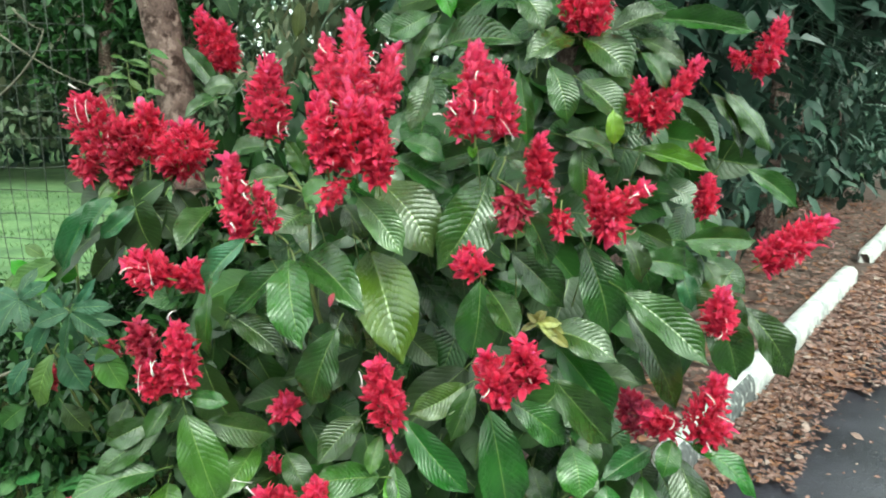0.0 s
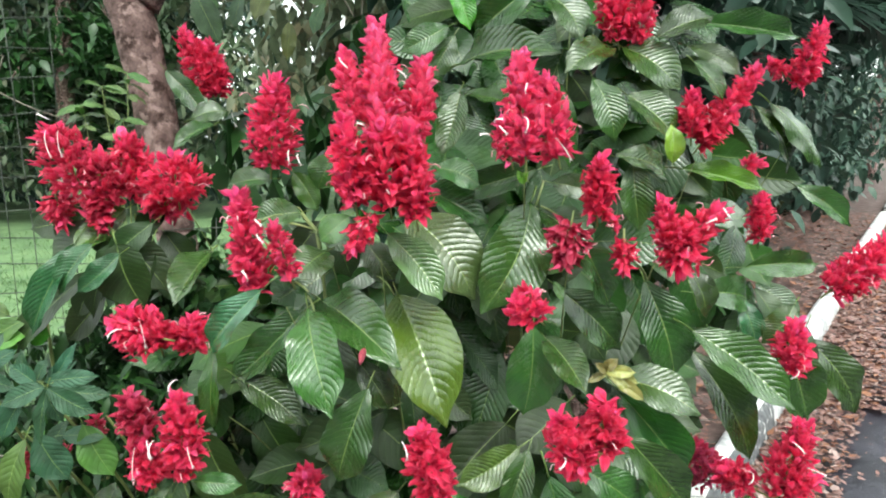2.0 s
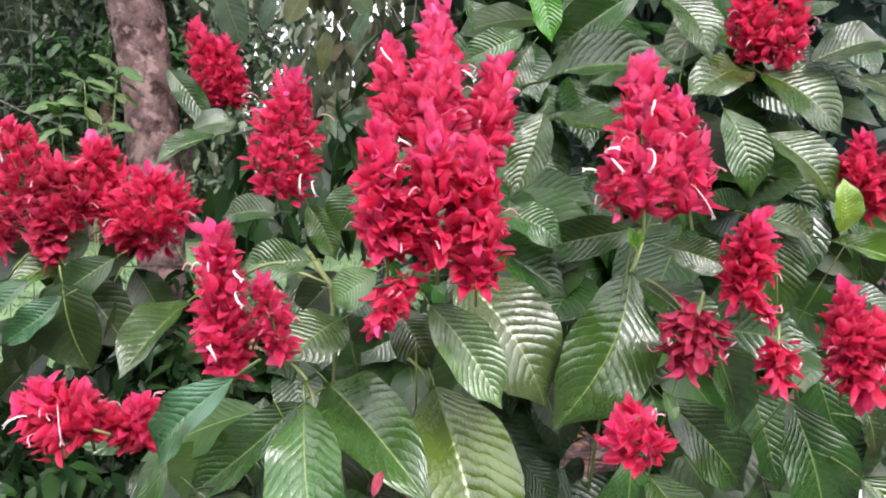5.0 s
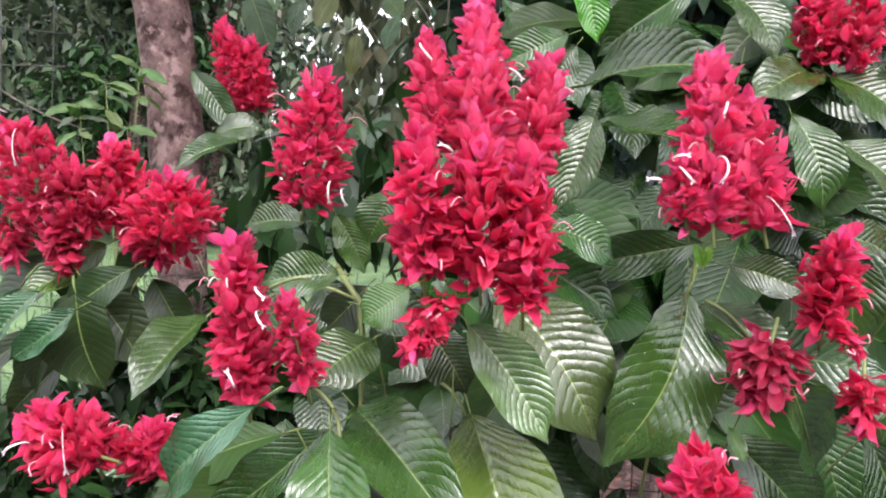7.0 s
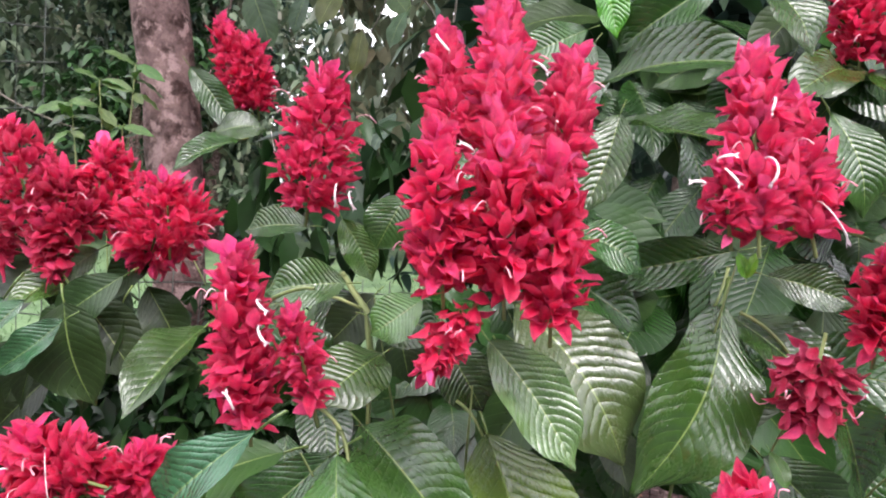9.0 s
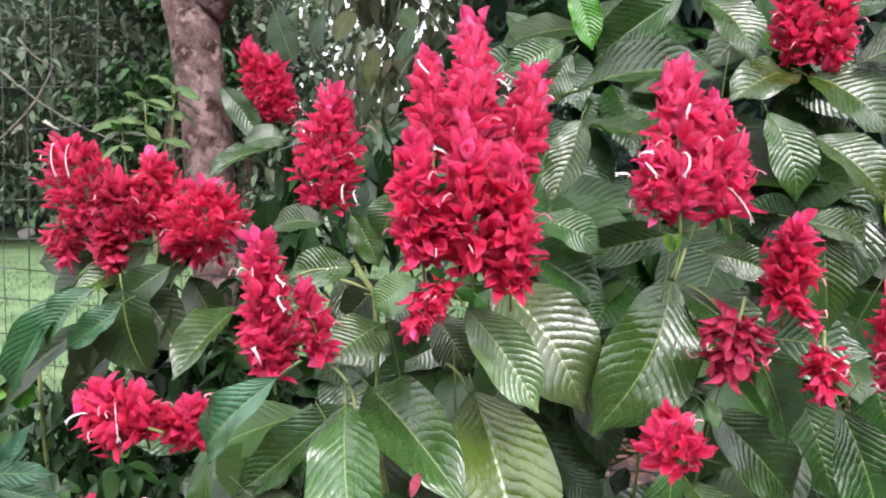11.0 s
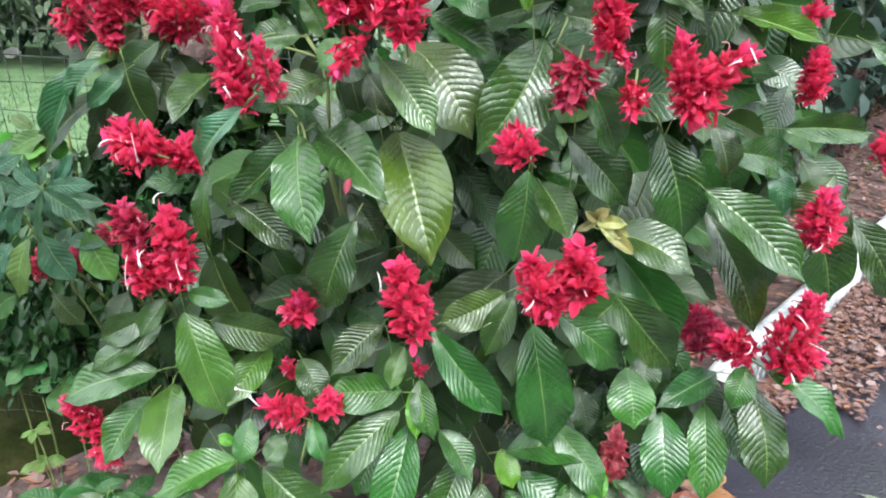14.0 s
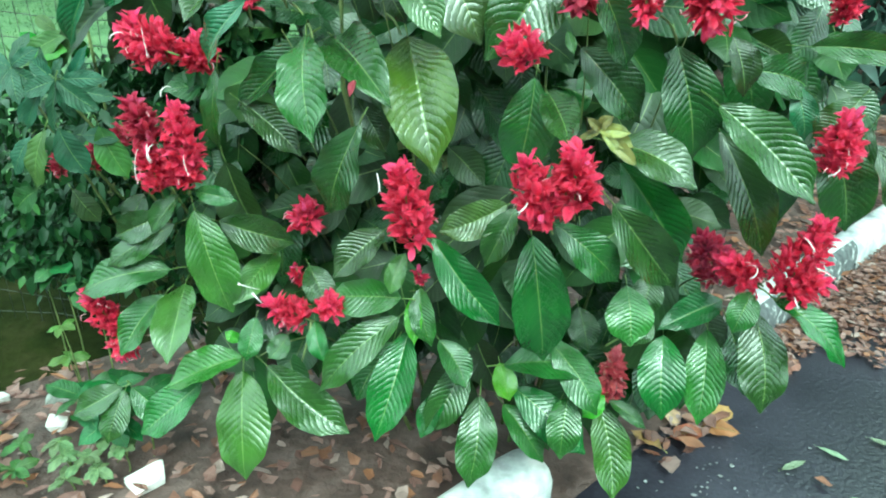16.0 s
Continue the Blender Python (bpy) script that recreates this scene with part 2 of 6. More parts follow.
LEAF = leaf_material("glossy_quilted_leaf", 0.24, 15.0, 0.8, 0.5)
CALM_LEAF = leaf_material("glossy_leaf", 0.25, 14.0, 0.75, 0.5)
FRESH_LEAF = leaf_material("fresh_smooth_leaf", 0.25, 14.0, 0.75, 0.46)
DULL_LEAF = leaf_material("dull_inner_leaf", 0.42, 12.0, 0.45, 0.3)
SOFT_LEAF = leaf_material("soft_leaf", 0.5, 9.0)
BRACT = bract_material()
FILAMENT = mottled("pale_filament", [(0.6, 0.18, 0.25), (0.75, 0.45, 0.5)], 60.0, 0.5, 0.0003)
STEM = mottled("green_stem", [(0.10, 0.14, 0.04), (0.2, 0.23, 0.085)], 18.0, 0.6, 0.002)
TWIG = mottled("grey_twig", [(0.08, 0.07, 0.055), (0.18, 0.16, 0.13)], 25.0, 0.85, 0.003)
WHITE_PETAL = mottled("white_petal", [(0.66, 0.5, 0.55), (0.8, 0.74, 0.75)], 20.0, 0.5, 0.0005)
BARK = bark_material("mottled_bark", (0.042, 0.02, 0.017), (0.26, 0.17, 0.16), 30.0)
SOIL = mottled("leaf_mould_soil", [(0.03, 0.017, 0.016), (0.075, 0.046, 0.042), (0.14, 0.095, 0.09)], 9.0, 0.6, 0.012, 0.35)
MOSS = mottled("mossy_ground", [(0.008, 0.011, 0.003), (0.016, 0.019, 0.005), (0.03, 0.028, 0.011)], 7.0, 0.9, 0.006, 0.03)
ASPHALT = mottled("damp_asphalt", [(0.012, 0.011, 0.017), (0.022, 0.02, 0.03), (0.042, 0.038, 0.054)], 2.4, 0.3, 0.0026, 0.4, 90.0)
LAWN = mottled("lawn_ground", [(0.042, 0.074, 0.032), (0.07, 0.115, 0.05), (0.095, 0.14, 0.062)], 2.2, 0.9, 0.02, 0.2, 22.0)
KERB = mottled("white_kerb_paint", [(0.17, 0.17, 0.18), (0.38, 0.38, 0.4), (0.5, 0.475, 0.485), (0.56, 0.53, 0.53)], 9.0, 0.6, 0.004)
CONCRETE = mottled("weathered_concrete", [(0.2, 0.2, 0.19), (0.4, 0.39, 0.37)], 9.0, 0.85, 0.006)
CHIP = mottled("old_paint_chip", [(0.09, 0.09, 0.1), (0.26, 0.26, 0.27)], 40.0, 0.8, 0.002)
STONE = mottled("white_stone", [(0.66, 0.58, 0.57), (0.88, 0.81, 0.8)], 14.0, 0.8, 0.004)
WIRE = mottled("galvanised_wire", [(0.03, 0.034, 0.03), (0.1, 0.108, 0.098)], 30.0, 0.8, 0.001, 0.1)
WORN = mottled("worn_kerb_concrete", [(0.045, 0.045, 0.052), (0.08, 0.08, 0.088), (0.1, 0.1, 0.108), (0.5, 0.5, 0.5)], 38.0, 0.75, 0.004)
GRASS = island_leaf("lawn_grass", [(0.05, 0.10, 0.036), (0.08, 0.145, 0.055), (0.115, 0.17, 0.07), (0.06, 0.11, 0.045)], 0.6)
LITTER = island_leaf("dry_leaf_litter", [(0.12, 0.062, 0.057), (0.21, 0.115, 0.102), (0.26, 0.155, 0.142), (0.12, 0.06, 0.054), (0.26, 0.118, 0.068), (0.15, 0.078, 0.07), (0.38, 0.28, 0.265)], 0.42)
# darker than such leaves are: shade among them is put into the tones
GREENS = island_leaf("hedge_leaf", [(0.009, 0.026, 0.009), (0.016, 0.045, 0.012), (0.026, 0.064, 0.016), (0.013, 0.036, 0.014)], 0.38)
# shade, and the bluish haze over it, are put into these tones
DARKS = island_leaf("shaded_leaf", [(0.02, 0.041, 0.032), (0.033, 0.065, 0.048), (0.052, 0.092, 0.063)], 0.42)
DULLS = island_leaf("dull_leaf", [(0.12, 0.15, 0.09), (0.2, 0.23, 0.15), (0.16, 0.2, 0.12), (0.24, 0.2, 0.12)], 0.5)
# greyed leaf tones: the haze over the thicket is put into the colour
HAZED = island_leaf("hazed_thicket_leaf", [(0.032, 0.055, 0.03), (0.065, 0.095, 0.052), (0.105, 0.13, 0.08), (0.045, 0.072, 0.042), (0.14, 0.14, 0.095)], 0.45)
LIGHTS = island_leaf("young_leaf", [(0.05, 0.12, 0.03), (0.09, 0.19, 0.05), (0.07, 0.15, 0.05)], 0.45)


# ---- mesh helpers ----
def mesh_of(name, verts, faces, mat, uvs=None, smooth=True):
    me = bpy.data.meshes.new(name)
    me.from_pydata(verts, [], faces)
    me.materials.append(mat)
    if smooth:
        me.polygons.foreach_set("use_smooth", [True] * len(me.polygons))
    if uvs:
        lay = me.uv_layers.new(name="UVMap")
        idx = np.empty(len(me.loops), dtype=np.int32)
        me.loops.foreach_get("vertex_index", idx)
        lay.data.foreach_set("uv", np.asarray(uvs, dtype=np.float32)[idx].ravel())
    me.update()
    return me


def child(name, me, parent, m, label=""):
    """A part: one mesh under its thing, at the pose m."""
    ob = new(name, me)
    ob.parent = parent
    ob.matrix_basis = m
    if label:
        tagged(ob, label)
    return ob


def tube(points, radii, sides=7):
    """Vertices and faces of a tapered tube along points."""
    pts = [Vector(p) for p in points]
    verts, faces = [], []
    for i, p in enumerate(pts):
        d = (pts[min(i + 1, len(pts) - 1)] - pts[max(i - 1, 0)]).normalized()
        q = d.to_track_quat("Z", "Y")
        for k in range(sides):
            a = 2 * math.pi * k / sides
            verts.append(p + q @ Vector((math.cos(a) * radii[i], math.sin(a) * radii[i], 0)))
    for i in range(len(pts) - 1):
        for k in range(sides):
            a, b = i * sides + k, i * sides + (k + 1) % sides
            faces.append((a, b, b + sides, a + sides))
    faces.append(tuple(range(sides))[::-1])
    faces.append(tuple(range((len(pts) - 1) * sides, len(pts) * sides)))
    return verts, faces


def bend(a, b, sag, n=7):
    """Points from a to b that bow by the vector sag in the middle."""
    a, b, s = Vector(a), Vector(b), Vector(sag)
    return [a.lerp(b, i / (n - 1)) + s * (4 * (i / (n - 1)) * (1 - i / (n - 1))) for i in range(n)]


def blade_width(u, low=0.85, high=0.7):
    """Half-round outline: wedge-shaped base, full shoulders and a short drawn-out tip."""
    peak = low / (low + high)
    k = max(0.0, min(1.0, (u - 0.80) / 0.17))
    return (u ** low) * ((1 - u) ** high) / (peak ** low * (1 - peak) ** high) * (1 - 0.5 * k * k * (3 - 2 * k))


def blade_mesh(name, nu, nv, arch, fold, wavy, quilt, mat, seed, petiole=True, droop=0.0, veins=13.0, blunt=0.72):
    """A leaf blade from (0,0,0) to (1,0,0), width 1 across y, with a midrib channel, side-vein quilting and a petiole behind."""
    rng = random.Random(seed)
    ph = rng.uniform(0, 6.28)
    skew = rng.uniform(-0.16, 0.16)
    low, high = rng.uniform(0.72, 0.98), blunt + rng.uniform(0.0, 0.18)
    verts, uvs, faces = [], [], []
    for i in range(nu + 1):
        u = i / nu
        w = 0.5 * blade_width(min(0.9995, max(0.0005, u)), low, high)
        w *= 1 + 0.025 * noise.noise((u * 9, seed * 3.1, 0.5))
        for j in range(-nv, nv + 1):
            v = math.copysign((abs(j) / nv) ** 1.35, j)
            y = v * w + skew * math.sin(math.pi * u) * 0.6
            z = arch * 4 * u * (1 - u) - droop * (u ** 3 - u)
            z += fold * abs(v) ** 1.15 * math.sin(math.pi * min(1, u * 1.05)) * 0.5
            z += wavy * abs(v) ** 2 * math.sin(u * 17 + ph + (1.3 if v > 0 else 0))
            phase = veins * (u - 0.24 * abs(v) ** 1.25)
            z += quilt * abs(math.sin(math.pi * phase)) * min(1, 5 * abs(v)) * (1 - abs(v) ** 3) * min(1, 6 * u, 6 * (1 - u))
            x = u - 0.02 * abs(v) * math.sin(math.pi * u)
            verts.append((x, y, z))
            uvs.append((u, 0.5 + 0.5 * v))
    k = 2 * nv + 1
    for i in range(nu):
        for j in range(k - 1):
            a = i * k + j
            faces.append((a, a + k, a + k + 1, a + 1))
    if petiole:
        pv, pf = tube([(0.03, 0, -0.004), (-0.07, 0, -0.012), (-0.17, 0, -0.05)], [0.010, 0.013, 0.016], 5)
        o = len(verts)
        verts += [tuple(p) for p in pv]
        uvs += [(0.5, 0.5)] * len(pv)
        faces += [tuple(q + o for q in f) for f in pf]
    return mesh_of(name, verts, faces, mat, uvs)


QUILTED = [blade_mesh("quilted_leaf", 96, 7, a, f, w, 0.0042, LEAF, s, True, d, 15.0) for s, (a, f, w, d) in enumerate([
    (0.05, 0.18, 0.016, 0.05), (0.09, 0.12, 0.02, 0.10), (0.02, 0.2, 0.022, -0.04), (0.07, 0.24, 0.018, 0.08)])]
SMOOTH = [blade_mesh("smooth_leaf", 48, 6, a, f, w, 0.0012, CALM_LEAF, 9 + s, True, d, 13.0) for s, (a, f, w, d) in enumerate([
    (0.04, 0.24, 0.018, 0.02), (0.11, 0.14, 0.014, 0.08), (0.06, -0.08, 0.02, 0.06), (0.08, 0.1, 0.026, 0.12), (0.05, 0.3, 0.016, 0.04)])]
FILL = [blade_mesh("quilted_leaf", 26, 4, a, f, 0.012, 0.0, DULL_LEAF, 20 + s) for s, (a, f) in enumerate([(0.06, 0.16), (0.10, 0.1), (0.03, 0.22)])]
BROAD = [blade_mesh("broad_leaf", 44, 6, a, f, w, 0.0011, FRESH_LEAF, 40 + s, True, d, 14.0, 0.58) for s, (a, f, w, d) in enumerate([
    (0.05, 0.16, 0.014, 0.05), (0.09, 0.1, 0.018, 0.09), (0.03, 0.2, 0.02, 0.03), (0.06, -0.06, 0.016, 0.1)])]
# deep: the leaf tone with the shade inside the shrub put in
TONE = {"sun": (0.15, 0.23, 0.02), "olive": (0.068, 0.126, 0.014), "grey": (0.06, 0.1, 0.034), "norm": (0.028, 0.078, 0.013), "mid": (0.052, 0.112, 0.02), "bright": (0.085, 0.24, 0.012), "dark": (0.021, 0.053, 0.009), "blue": (0.026, 0.095, 0.04), "yellow": (0.20, 0.19, 0.06), "lime": (0.065, 0.20, 0.012), "deep_shade": (0.016, 0.036, 0.008)}
FACE = Vector((0.0, -0.9, 0.43))


def blade_pose(base, tip, width, roll, face=FACE):
    b, t = Vector(base), Vector(tip)
    x = (t - b)
    ln = x.length
    x.normalize()
    n = (face - face.dot(x) * x).normalized()
    n = Matrix.Rotation(radians(roll), 3, x) @ n
    y = n.cross(x)
    m = Matrix((x * ln, y * width, n * ln)).transposed().to_4x4()
    m.translation = b
    return m


# ---- ground, road and kerb ----
KX, KY = 0.64, 0.768  # the kerb's direction


def along(s, n, z=0.0):
    """A place s metres along the kerb line and n metres to its road side."""
    return Vector((0.05 + s * KX + n * KY, 1.15 + s * KY - n * KX, z))


def ground_sheet(name, corners, mat, z, cut=1, rough=0.0, label="", category="ground"):
    """A quad of ground split into a grid, gently uneven."""
    a, b, c, d = [Vector((*p, 0)) for p in corners]
    verts, faces = [], []
    for i in range(cut + 1):
        for j in range(cut + 1):
            p = a.lerp(b, i / cut).lerp(d.lerp(c, i / cut), j / cut)
            h = rough * noise.noise((p.x * 2.1, p.y * 2.1, 3.0)) + rough * 0.5 * noise.noise((p.x * 7, p.y * 7, 1.0)) if rough else 0
            verts.append((p.x, p.y, z + h))
    for i in range(cut):
        for j in range(cut):
            q = i * (cut + 1) + j
            faces.append((q, q + cut + 1, q + cut + 2, q + 1))
    return tagged(new(name, mesh_of(name, verts, faces, mat)), label, category, kind="structure")


ground_sheet("ground", [(-400, -400), (400, -400), (400, 400), (-400, 400)], LAWN, -0.06, 40, 0.0, "bright green lawn stretching away behind the fence", "lawn")
r0, r1, r2, r3 = along(-30, 0.07), along(-30, 4.2), along(60, 4.2), along(60, 0.07)
ground_sheet("road", [r0[:2], r1[:2], r2[:2], r3[:2]], ASPHALT, -0.012, 60, 0.0, "damp dark grey asphalt drive with scattered dead leaves", "road")
s0, s1, s2, s3 = along(-30, -1.05), along(-30, 0.08), along(60, 0.08), along(60, -1.05)
ground_sheet("verge", [s0[:2], s1[:2], s2[:2], s3[:2]], SOIL, -0.004, 90, 0.02, "brown soil verge under the shrub with fallen leaves", "verge")
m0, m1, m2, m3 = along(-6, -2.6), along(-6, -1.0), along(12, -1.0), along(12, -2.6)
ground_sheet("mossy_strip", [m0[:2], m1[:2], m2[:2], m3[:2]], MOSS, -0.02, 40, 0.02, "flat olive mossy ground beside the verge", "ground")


def kerb_piece(s_a, s_b, label):
    """A cast kerb with a rounded top and knocked-off ends."""
    rng = random.Random(int(s_a * 10) + 77)
    n = max(9, int((s_b - s_a) / 0.12))
    prof = [(-0.05, -0.05), (-0.048, 0.065), (-0.04, 0.09), (-0.024, 0.104), (0.026, 0.104), (0.044, 0.09), (0.056, 0.065), (0.066, -0.05)]
    verts, faces = [], []
    steps = [s_a, s_a + 0.012, s_a + 0.035] + [s_a + 0.08 + (s_b - s_a - 0.16) * i / (n - 6) for i in range(n - 5)] + [s_b - 0.035, s_b - 0.012, s_b]
    for i, s in enumerate(steps):
        e = min(i, n - i)
        k = (0.66, 0.88, 0.97)[e] if e < 3 else 1.0
        for q, (nn, z) in enumerate(prof):
            j = 0.004 * noise.noise((s * 6, q * 1.7, 0.3)) + (rng.uniform(-0.005, 0.005) if e < 2 else 0)
            verts.append(along(s + (rng.uniform(-0.004, 0.004) if e == 0 else 0), nn * k + j, z * k if z > 0 else z))
    k = len(prof)
    for i in range(n):
        for q in range(k - 1):
            a = i * k + q
            faces.append((a, a + 1, a + k + 1, a + k))
    faces.append(tuple(range(k)))
    faces.append(tuple(range(n * k, n * k + k))[::-1])
    me = mesh_of("kerb", verts, faces, KERB)
    me.materials.append(WORN)
    for i in range(n):  # the paint has gone from the road face near the first gap
        if 0.9 < s_a + (s_b - s_a) * i / n < 1.95:
            for q in (4, 5, 6):
                me.polygons[i * (k - 1) + q].material_index = 1
    return tagged(new("kerb", me), label, "kerb", "white kerbs along the drive")


for a, b in ((-3.4, 0.14), (1.02, 4.34), (5.0, 8.6), (9.3, 12.9), (13.6, 17.2)):
    kerb_piece(a, b, "white painted concrete kerb with worn chipped ends")


# ---- far and middle foliage ----
def scatter_leaves(name, places, size, mat, parent=None, label="", droop=0.4, seed=1, category="", kind="stuff", aspect=0.42):
    """Joined small folded leaves at the places given: uneven, with gaps."""
    rng = random.Random(seed)
    verts, faces = [], []
    for p in places:
        s = size * rng.uniform(0.6, 1.35)
        yaw, pitch, rollr = rng.uniform(0, 6.283), rng.gauss(-droop, 0.5), rng.uniform(-0.7, 0.7)
        e = Euler((rollr, -pitch, yaw)).to_matrix()
        o = len(verts)
        w = s * aspect * rng.uniform(0.8, 1.2) * 0.5
        for q in ((0, 0, 0), (s * 0.3, w, s * 0.05), (s * 0.3, 0, 0), (s * 0.3, -w, s * 0.05), (s * 0.65, w * 0.78, 0), (s * 0.65, 0, -0.05 * s), (s * 0.65, -w * 0.78, 0), (s, 0, -s * 0.16)):
            verts.append(Vector(p) + e @ Vector(q))
        faces += [(o, o + 2, o + 1), (o, o + 3, o + 2), (o + 1, o + 2, o + 5, o + 4), (o + 2, o + 3, o + 6, o + 5), (o + 4, o + 5, o + 7), (o + 5, o + 6, o + 7)]
    ob = new(name, mesh_of(name, verts, faces, mat))
    if parent:
        ob.parent = parent
        if label:
            tagged(ob, label)
        ob["kind"] = kind
    else:
        tagged(ob, label, category, kind=kind)
    return ob


def clump_places(centres, count, seed):
    rng = random.Random(seed)
    out = []
    for _ in range(count):
        (cx, cy, cz), (rx, ry, rz) = rng.choice(centres)
        while True:
            q = Vector((rng.uniform(-1, 1), rng.uniform(-1, 1), rng.uniform(-1, 1)))
            if 0.25 < q.length < 1:
                break
        k = 0.75 + 0.45 * noise.noise((cx + q.x * 2.2, cy + q.y * 2.2, cz + q.z * 2.2))
        out.append((cx + q.x * rx * k, cy + q.y * ry * k, cz + q.z * rz * k))
    return out


def tree(x, y, height, trunk_r, lean, crown, count, size, mat, label, seed, category="tree"):
    """A leafy tree: tapered trunk with limbs, and a crown of separate leaves in uneven clumps."""
    rng = random.Random(seed)
    root = new("tree")
    root.location = (x, y, 0)
    tagged(root, label, category)
    top = Vector((lean[0], lean[1], height))
    pts = bend((0, 0, -0.05), top, (rng.uniform(-0.1, 0.1), rng.uniform(-0.1, 0.1), 0), 9)
    v, f = tube(pts, [trunk_r * (1.25 - 0.7 * i / 8) for i in range(9)], 10)
    child("trunk", mesh_of("trunk", v, f, BARK), root, Matrix())
    cs = [((c[0], c[1], c[2]), (c[3], c[4], c[5])) for c in crown]
    for i, c in enumerate(crown):
        a = pts[rng.randint(5, 8)]
        v, f = tube(bend(a, (c[0], c[1], c[2]), (0, 0, 0.15), 5), [trunk_r * 0.5, trunk_r * 0.4, trunk_r * 0.3, trunk_r * 0.2, trunk_r * 0.08], 6)
        child("limb", mesh_of("limb", v, f, BARK), root, Matrix())
    scatter_leaves("crown", clump_places(cs, count, seed), size, mat, root, "", 0.5, seed)
    return root


# dark woods behind the lawn, with gaps of sky high up
rngb = random.Random(5)


def woods(name, count, size, mat, x0, x1, y0, y1, ztop, gap, seed, label, zlow=0.0):
    rng = random.Random(seed)
    pl = []
    while len(pl) < count:
        x, y = rng.uniform(x0, x1), rng.uniform(y0, y1)
        z = zlow + (ztop - zlow) * rng.random() ** 0.9
        g = noise.noise((x * 0.55, y * 0.3, z * 0.7)) + 0.5 * noise.noise((x * 1.7, y, z * 2.0))
        if gap and z > 1.5 and g > 0.75 - gap * max(0.0, 1 - abs(x + 1.9) / 3.0):
            continue
        pl.append((x, y, z))
    return scatter_leaves(name, pl, size, mat, None, label, 0.6, seed, "woods")


woods("far_woods", 30000, 0.34, DARKS, -26, 6, 13.5, 16, 8.0, 1.2, 11, "dark leafy woods behind the lawn")
woods("near_thicket", 24000, 0.22, HAZED, -16, 3.5, 10.5, 12.5, 4.6, 1.15, 12, "green thicket along the far edge of the lawn", 0.5)
for i, (x, y) in enumerate([(-10.2, 11.2), (-5.4, 10.8), (-4.5, 11.8), (0.3, 11.6), (2.3, 11.0)]):
    crown = [(rngb.uniform(-1.2, 1.2), rngb.uniform(-0.8, 0.8), rngb.uniform(1.6, 4.8), rngb.uniform(0.9, 1.5), rngb.uniform(0.7, 1.1), rngb.uniform(0.7, 1.2)) for _ in range(8)]
    tree(x, y, 4.2, 0.14, (rngb.uniform(-0.4, 0.4), 0), crown, 3200, 0.2, GREENS if i % 2 else DARKS, "dark leafy tree standing behind the lawn", 40 + i)
# a plain rise of distant woods behind
hill_v, hill_f = [], []
for i in range(41):
    x = -60 + 54 * i / 40
    top = 6.5 + 0.8 * noise.noise((x * 0.3, 0, 0)) + 0.5 * noise.noise((x * 1.1, 4, 0))
    hill_v += [(x, 19.5, -0.1), (x, 19.5 + 0.2 * math.sin(x), top * 0.5), (x, 20.0, top)]
    if i:
        o = (i - 1) * 3
        hill_f += [(o, o + 3, o + 4, o + 1), (o + 1, o + 4, o + 5, o + 2)]
tagged(new("backdrop", mesh_of("backdrop", hill_v, hill_f, mottled("distant_woods", [(0.012, 0.03, 0.015), (0.03, 0.065, 0.025)], 2.0, 0.9, 0.1))), "dark distant woods", "backdrop", kind="structure")
# unseen woods across the drive, added to block low sky; last, the bend behind
woods("roadside_woods", 9000, 0.6, DARKS, -14, 14, -9.5, -7.5, 4.5, 0.0, 13, "unseen woods added across the drive to block low sky")
woods("roadside_woods", 5000, 0.6, DARKS, 7.5, 9.5, -9, 6.0, 2.4, 0.0, 14, "unseen woods added along the drive's far edge to block low sky")
# paler leaf tones here put the haze of distance into the colour
woods("roadside_woods", 5000, 0.6, DULLS, 9, 32, 20, 23, 2.4, 0.0, 15, "leafy woods where the drive bends away, haze put into their colour")
# shrubs and trees on the verge past the flowering shrub, shaded by leaf colour
for i, (x, y, h) in enumerate([(0.95, 2.9, 2.6), (1.7, 4.2, 3.2), (2.9, 5.9, 3.8), (4.9, 8.7, 4.4), (7.0, 11.5, 4.6)]):
    crown = [(rngb.uniform(-0.5, 0.35) * (1 + 0.25 * i), rngb.uniform(-0.5, 0.5), rngb.uniform(0.35, h), 0.5 + 0.12 * i, 0.5 + 0.1 * i, 0.45 + 0.08 * i) for _ in range(11)]
    # clumps above the view, added to shade the shrub's upper leaves
    if i == 0:
        crown += [(-0.15, -0.7, 2.2, 0.6, 0.5, 0.28), (0.35, -0.8, 2.05, 0.5, 0.5, 0.28), (-0.65, -0.4, 2.4, 0.6, 0.5, 0.28)]
    tree(x - 0.3, y, h * 0.85, 0.06, (0.1, 0), crown, 4600, 0.12 + 0.02 * i, DARKS, "shady dark evergreen tree beside the drive", 70 + i)
# thicket along the shaded verge
rv = random.Random(17)
pl = []
while len(pl) < 15000:
    s, n, z = rv.uniform(2.2, 20.0), rv.uniform(-3.2, -0.45), 4.6 * rv.random() ** 1.2
    if n > -0.9 - 0.02 * s and z < 0.5 and rv.random() < 0.8:
        continue
    if noise.noise((s * 0.9, n * 1.1, z * 1.2)) > 0.28:
        continue
    pl.append(along(s, n + 0.18 * z, z))
scatter_leaves("verge_thicket", pl, 0.17, DARKS, None, "dark shaded thicket along the drive", 0.7, 18, "thicket")
